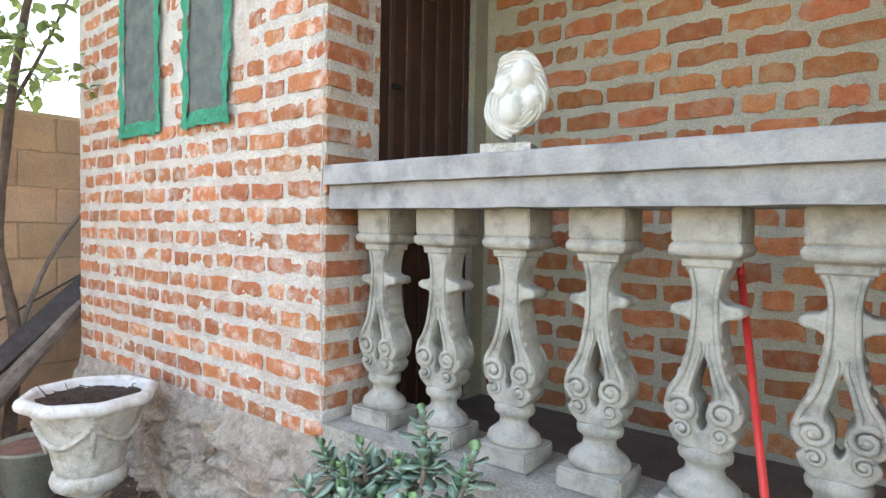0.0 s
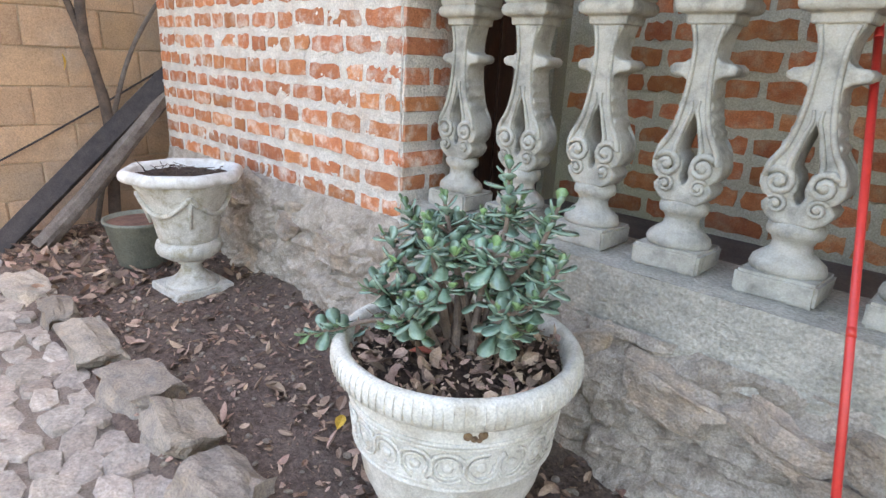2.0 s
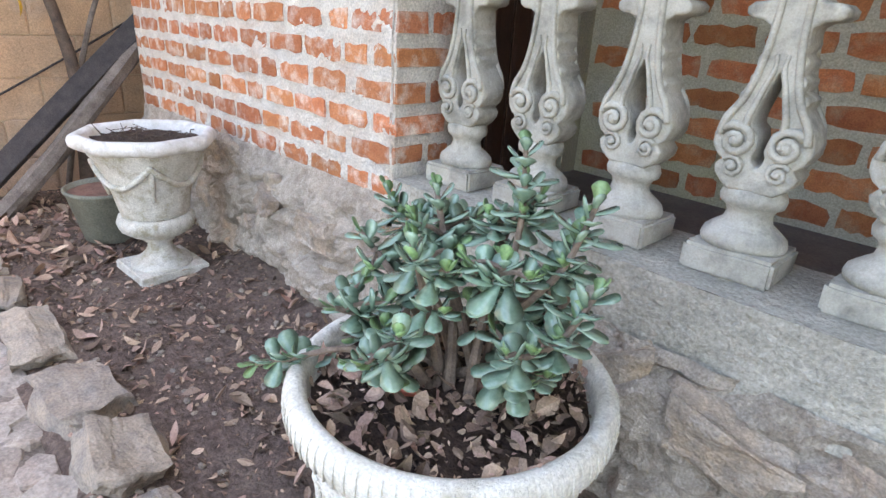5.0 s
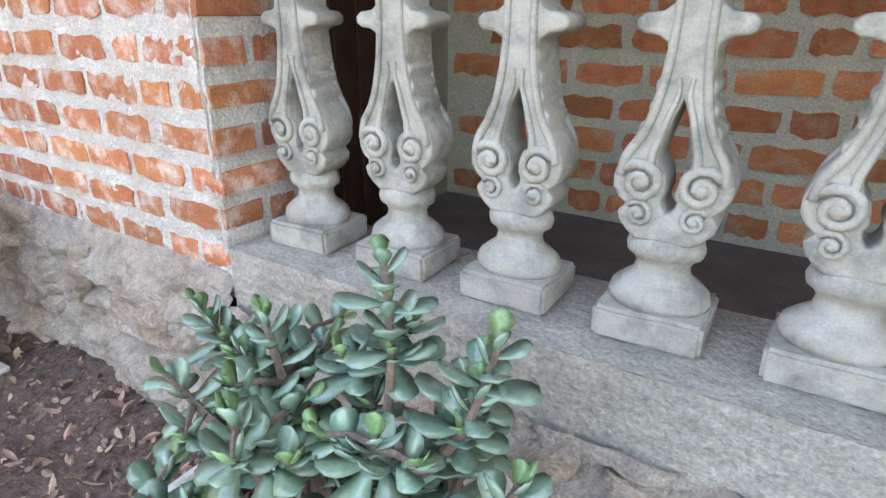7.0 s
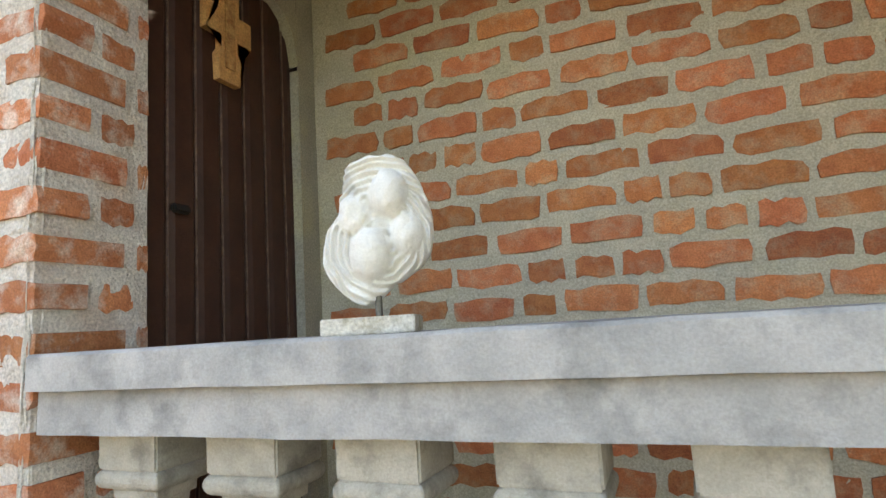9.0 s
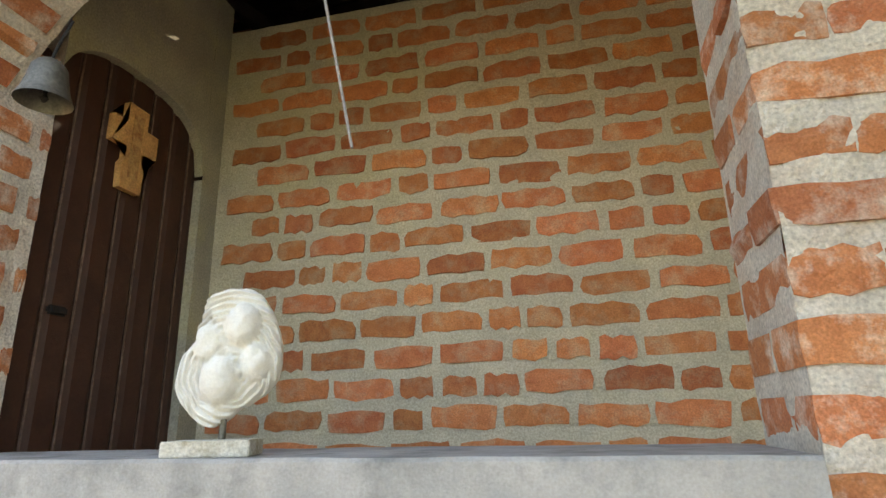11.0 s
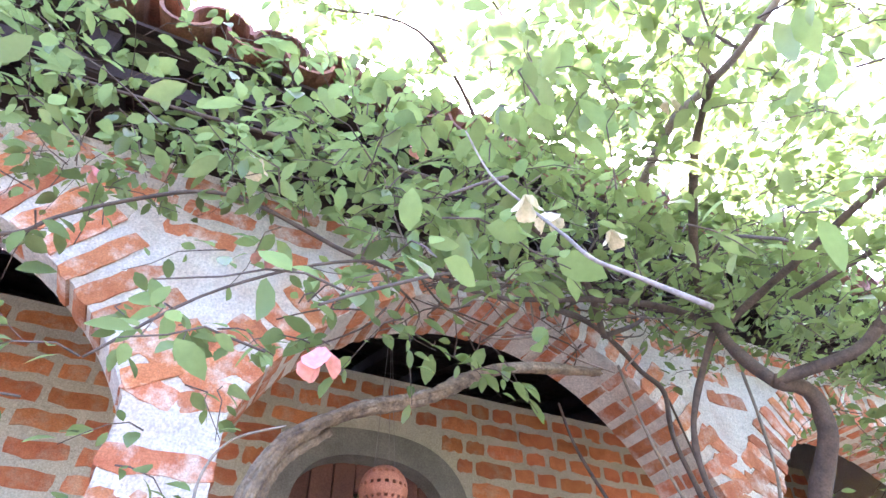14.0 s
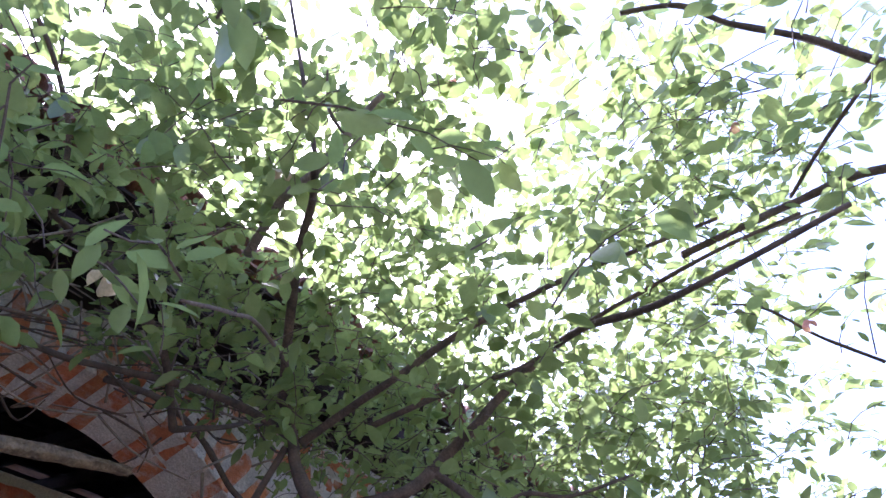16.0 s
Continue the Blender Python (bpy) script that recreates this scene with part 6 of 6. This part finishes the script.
def slab_shape(seed):
    r = random.Random(seed)
    b = bmesh.new()
    n = 7
    ang = [2 * math.pi * i / n + r.uniform(-0.2, 0.2) for i in range(n)]
    rad = [r.uniform(0.40, 0.56) for i in range(n)]
    low = [b.verts.new((q * math.cos(a), q * math.sin(a), -0.5)) for a, q in zip(ang, rad)]
    mid = [b.verts.new((q * math.cos(a) * 0.98, q * math.sin(a) * 0.98, 0.18 + r.uniform(-0.15, 0.15))) for a, q in zip(ang, rad)]
    top = [b.verts.new((q * math.cos(a) * 0.88, q * math.sin(a) * 0.88, 0.42 + r.uniform(-0.16, 0.16))) for a, q in zip(ang, rad)]
    for A, Bq in ((low, mid), (mid, top)):
        for i in range(n):
            b.faces.new((A[i], A[(i + 1) % n], Bq[(i + 1) % n], Bq[i]))
    c = b.verts.new((0, 0, 0.5))
    for i in range(n):
        b.faces.new((top[i], top[(i + 1) % n], c))
    return to_mesh("paving_stone", b, M_PAVE)
SLABS = [slab_shape(60 + i) for i in range(12)]
for i in range(30):
    for j in range(10):
        x, y = -2.3 + i * 0.137 + (0.07 if j % 2 else 0) + rnd.uniform(-0.03, 0.03), -1.0 - j * 0.092 + rnd.uniform(-0.018, 0.018)
        ob = new("paving_stone", SLABS[rnd.randrange(12)])
        ob.parent = pavement
        ob.matrix_basis = pose(x, y, -0.026 + 0.014 * fbm(x, y, 3, 3), rnd.uniform(-10, 4), rnd.uniform(-9, 9), rnd.uniform(-30, 10)) @ Matrix.Diagonal((rnd.uniform(0.15, 0.24), rnd.uniform(0.10, 0.145), rnd.uniform(0.030, 0.05), 1))

# facade bricks: left wall
COURSE, HB = 0.096, 0.060
rnd = random.Random(50)
TURN_SIDE = pose(0, 0, 0, 0, 0, 90)
for j in range(25):
    z = 0.545 + j * COURSE
    x = 0.0 if j % 2 else -0.002
    first_len = 0.215 if j % 2 else 0.105
    while x > X_END + 0.06:
        L = first_len if x > -0.01 else rnd.choice((0.205, 0.205, 0.21, 0.19, 0.11, 0.105))
        L = min(L, x - X_END)
        zz = z + 0.006 * fbm(x, z, 0, 1.3) + rnd.uniform(-0.004, 0.004)
        hit = slit(x - L / 2, zz) or slit(x - L, zz) or slit(x, zz)
        if not hit and zz < FACADE_TOP - 0.05:
            corner = x > -0.01
            lay(wall_front, BRICKS, rnd, (x - L / 2 + (0.005 if corner else 0), -0.0030 + rnd.uniform(-0.003, 0.002), zz), (L + (0.006 if corner else 0), 0.11 if (corner and j % 2) else (0.2 if corner else 0.09), HB * rnd.uniform(0.92, 1.06)))
        x -= L + rnd.uniform(0.018, 0.032)
    if zz < SPRING + 0.1:   # the return face
        y = 0.115 if j % 2 else 0.21
        while y < WALL_T - 0.03:
            L = min(0.105 if j % 2 else 0.2, WALL_T - y)
            lay(wall_front, BRICKS, rnd, (0.002, y + L / 2 + 0.012, z), (L - 0.02, 0.08, HB), TURN_SIDE)
            y += L + 0.02
# piers
for a, b in ((P2A, P2B), (P3A, P3B), (P4A, X_RIGHT)):
    for j in range(20):
        z = 0.38 + j * COURSE
        if z > SPRING - 0.02:
            break
        w = b - a
        if j % 2:
            lay(wall_front, BRICKS, rnd, ((a + b) / 2, -0.005, z), (w + 0.012, 0.112, HB * rnd.uniform(0.95, 1.1)))
            lay(wall_front, BRICKS, rnd, ((a + b) / 2, 0.137, z), (w + 0.012, 0.11, HB))
        else:
            for s in (-1, 1):
                lay(wall_front, BRICKS, rnd, ((a + b) / 2 + s * w * 0.255, -0.004, z), (w * 0.505, 0.245, HB * rnd.uniform(0.95, 1.1)))
# arch rings: bricks standing on edge round the soffit
for a, b, k, depth, ring in ARCHES:
    c, half = (a + b) / 2, (b - a) / 2
    R = math.hypot(half, k)
    a0 = math.atan2(k, half)
    n = int(R * (math.pi - 2 * a0) / 0.083)
    for i in range(n):
        t = a0 + (math.pi - 2 * a0) * (i + 0.5) / n
        Rm = R + ring / 2 - 0.003 + rnd.uniform(-0.006, 0.006)
        at = (c + Rm * math.cos(t), -0.006 + rnd.uniform(-0.003, 0.003), SPRING - k + Rm * math.sin(t))
        lay(wall_front, BRICKS, rnd, at, (ring, 0.122, 0.056 * rnd.uniform(0.9, 1.1)), pose(0, 0, 0, 0, -math.degrees(t), 0))
        if depth > 0.2:   # the ring's inner half shows in the soffit
            lay(wall_front, BRICKS, rnd, (at[0], 0.130, at[2]), (ring, 0.122, 0.056), pose(0, 0, 0, 0, -math.degrees(t), 0))
for c in ((P2A + P2B) / 2, (P3A + P3B) / 2):   # skewbacks where two arches meet
    for row, z in enumerate((SPRING + 0.03, SPRING + 0.125, SPRING + 0.225)):
        for s in (-1, 1):
            lay(wall_front, BRICKS, rnd, (c + s * (0.062 + 0.014 * row), -0.004, z), (0.13 + 0.02 * row, 0.10, HB), pose(0, 0, 0, 0, s * -(18 + 10 * row), 0))
# spandrel bricks over the piers and up to the eave
for j in range(8):
    z = SPRING + 0.05 + j * COURSE
    x = -2.0
    while x < X_RIGHT - 0.2:
        L = rnd.choice((0.205, 0.21, 0.19))
        xc = x + L / 2
        ok = xc > 0.0
        for a, b, k, depth, ring in ARCHES:
            c, half = (a + b) / 2, (b - a) / 2
            R = math.hypot(half, k)
            for q in (x, xc, x + L):
                if math.hypot(q - c, z - SPRING + k) < R + ring + 0.03:
                    ok = False
        if ok and z < FACADE_TOP - 0.03:
            lay(wall_front, BRICKS, rnd, (xc, -0.002, z), (L, 0.09, HB))
        x += L + 0.025

# porch back wall bricks: the nearest are objects, the farther ones one mesh
far = bmesh.new()
CB, HBK = 0.101, 0.066
for j in range(27):
    z = 0.53 + j * CB
    x = 0.05 + (0.11 if j % 2 else 0.0) + rnd.uniform(-0.03, 0.02)
    while x < 5.5:
        L = rnd.choice((0.205, 0.21, 0.2, 0.195, 0.205, 0.11)) if rnd.random() < 0.9 else 0.1
        zz = z + 0.008 * fbm(x, z, 7, 1.2) + rnd.uniform(-0.004, 0.004)
        free = [x + 0.01 * q for q in range(int(L / 0.01) + 1) if not any(in_window(x + 0.01 * q, zz + s, 0.14) for s in (-0.03, 0.03)) and not (1.43 < zz < 1.55 and 2.07 < x + 0.01 * q < 3.12)]
        b0, LL = (free[0], free[-1] - free[0]) if free else (x, 0.0)
        if z < BACK_TOP - 0.03 and LL > 0.05:
            x, L = b0, (L if len(free) > L / 0.01 else LL)
            at, size = (x + L / 2, BACK_Y - 0.005 + rnd.uniform(-0.003, 0.003), zz), (L, 0.08, HBK * rnd.uniform(0.9, 1.06))
            if x < 3.2 and z > 0.8 - 0.4 * (x < 1.7):
                lay(wall_back, BRICKS_IN, rnd, at, size)
            else:
                t = BRICKS_IN[rnd.randrange(12)].copy()
                t.transform(Matrix.Translation(at) @ Matrix.Diagonal((*size, 1)))
                far.from_mesh(t)
                bpy.data.meshes.remove(t)
        x += L + rnd.uniform(0.018, 0.03)
tagged(part("bricks", far, M_BRICK_STUFF, wall_back), kind="stuff")
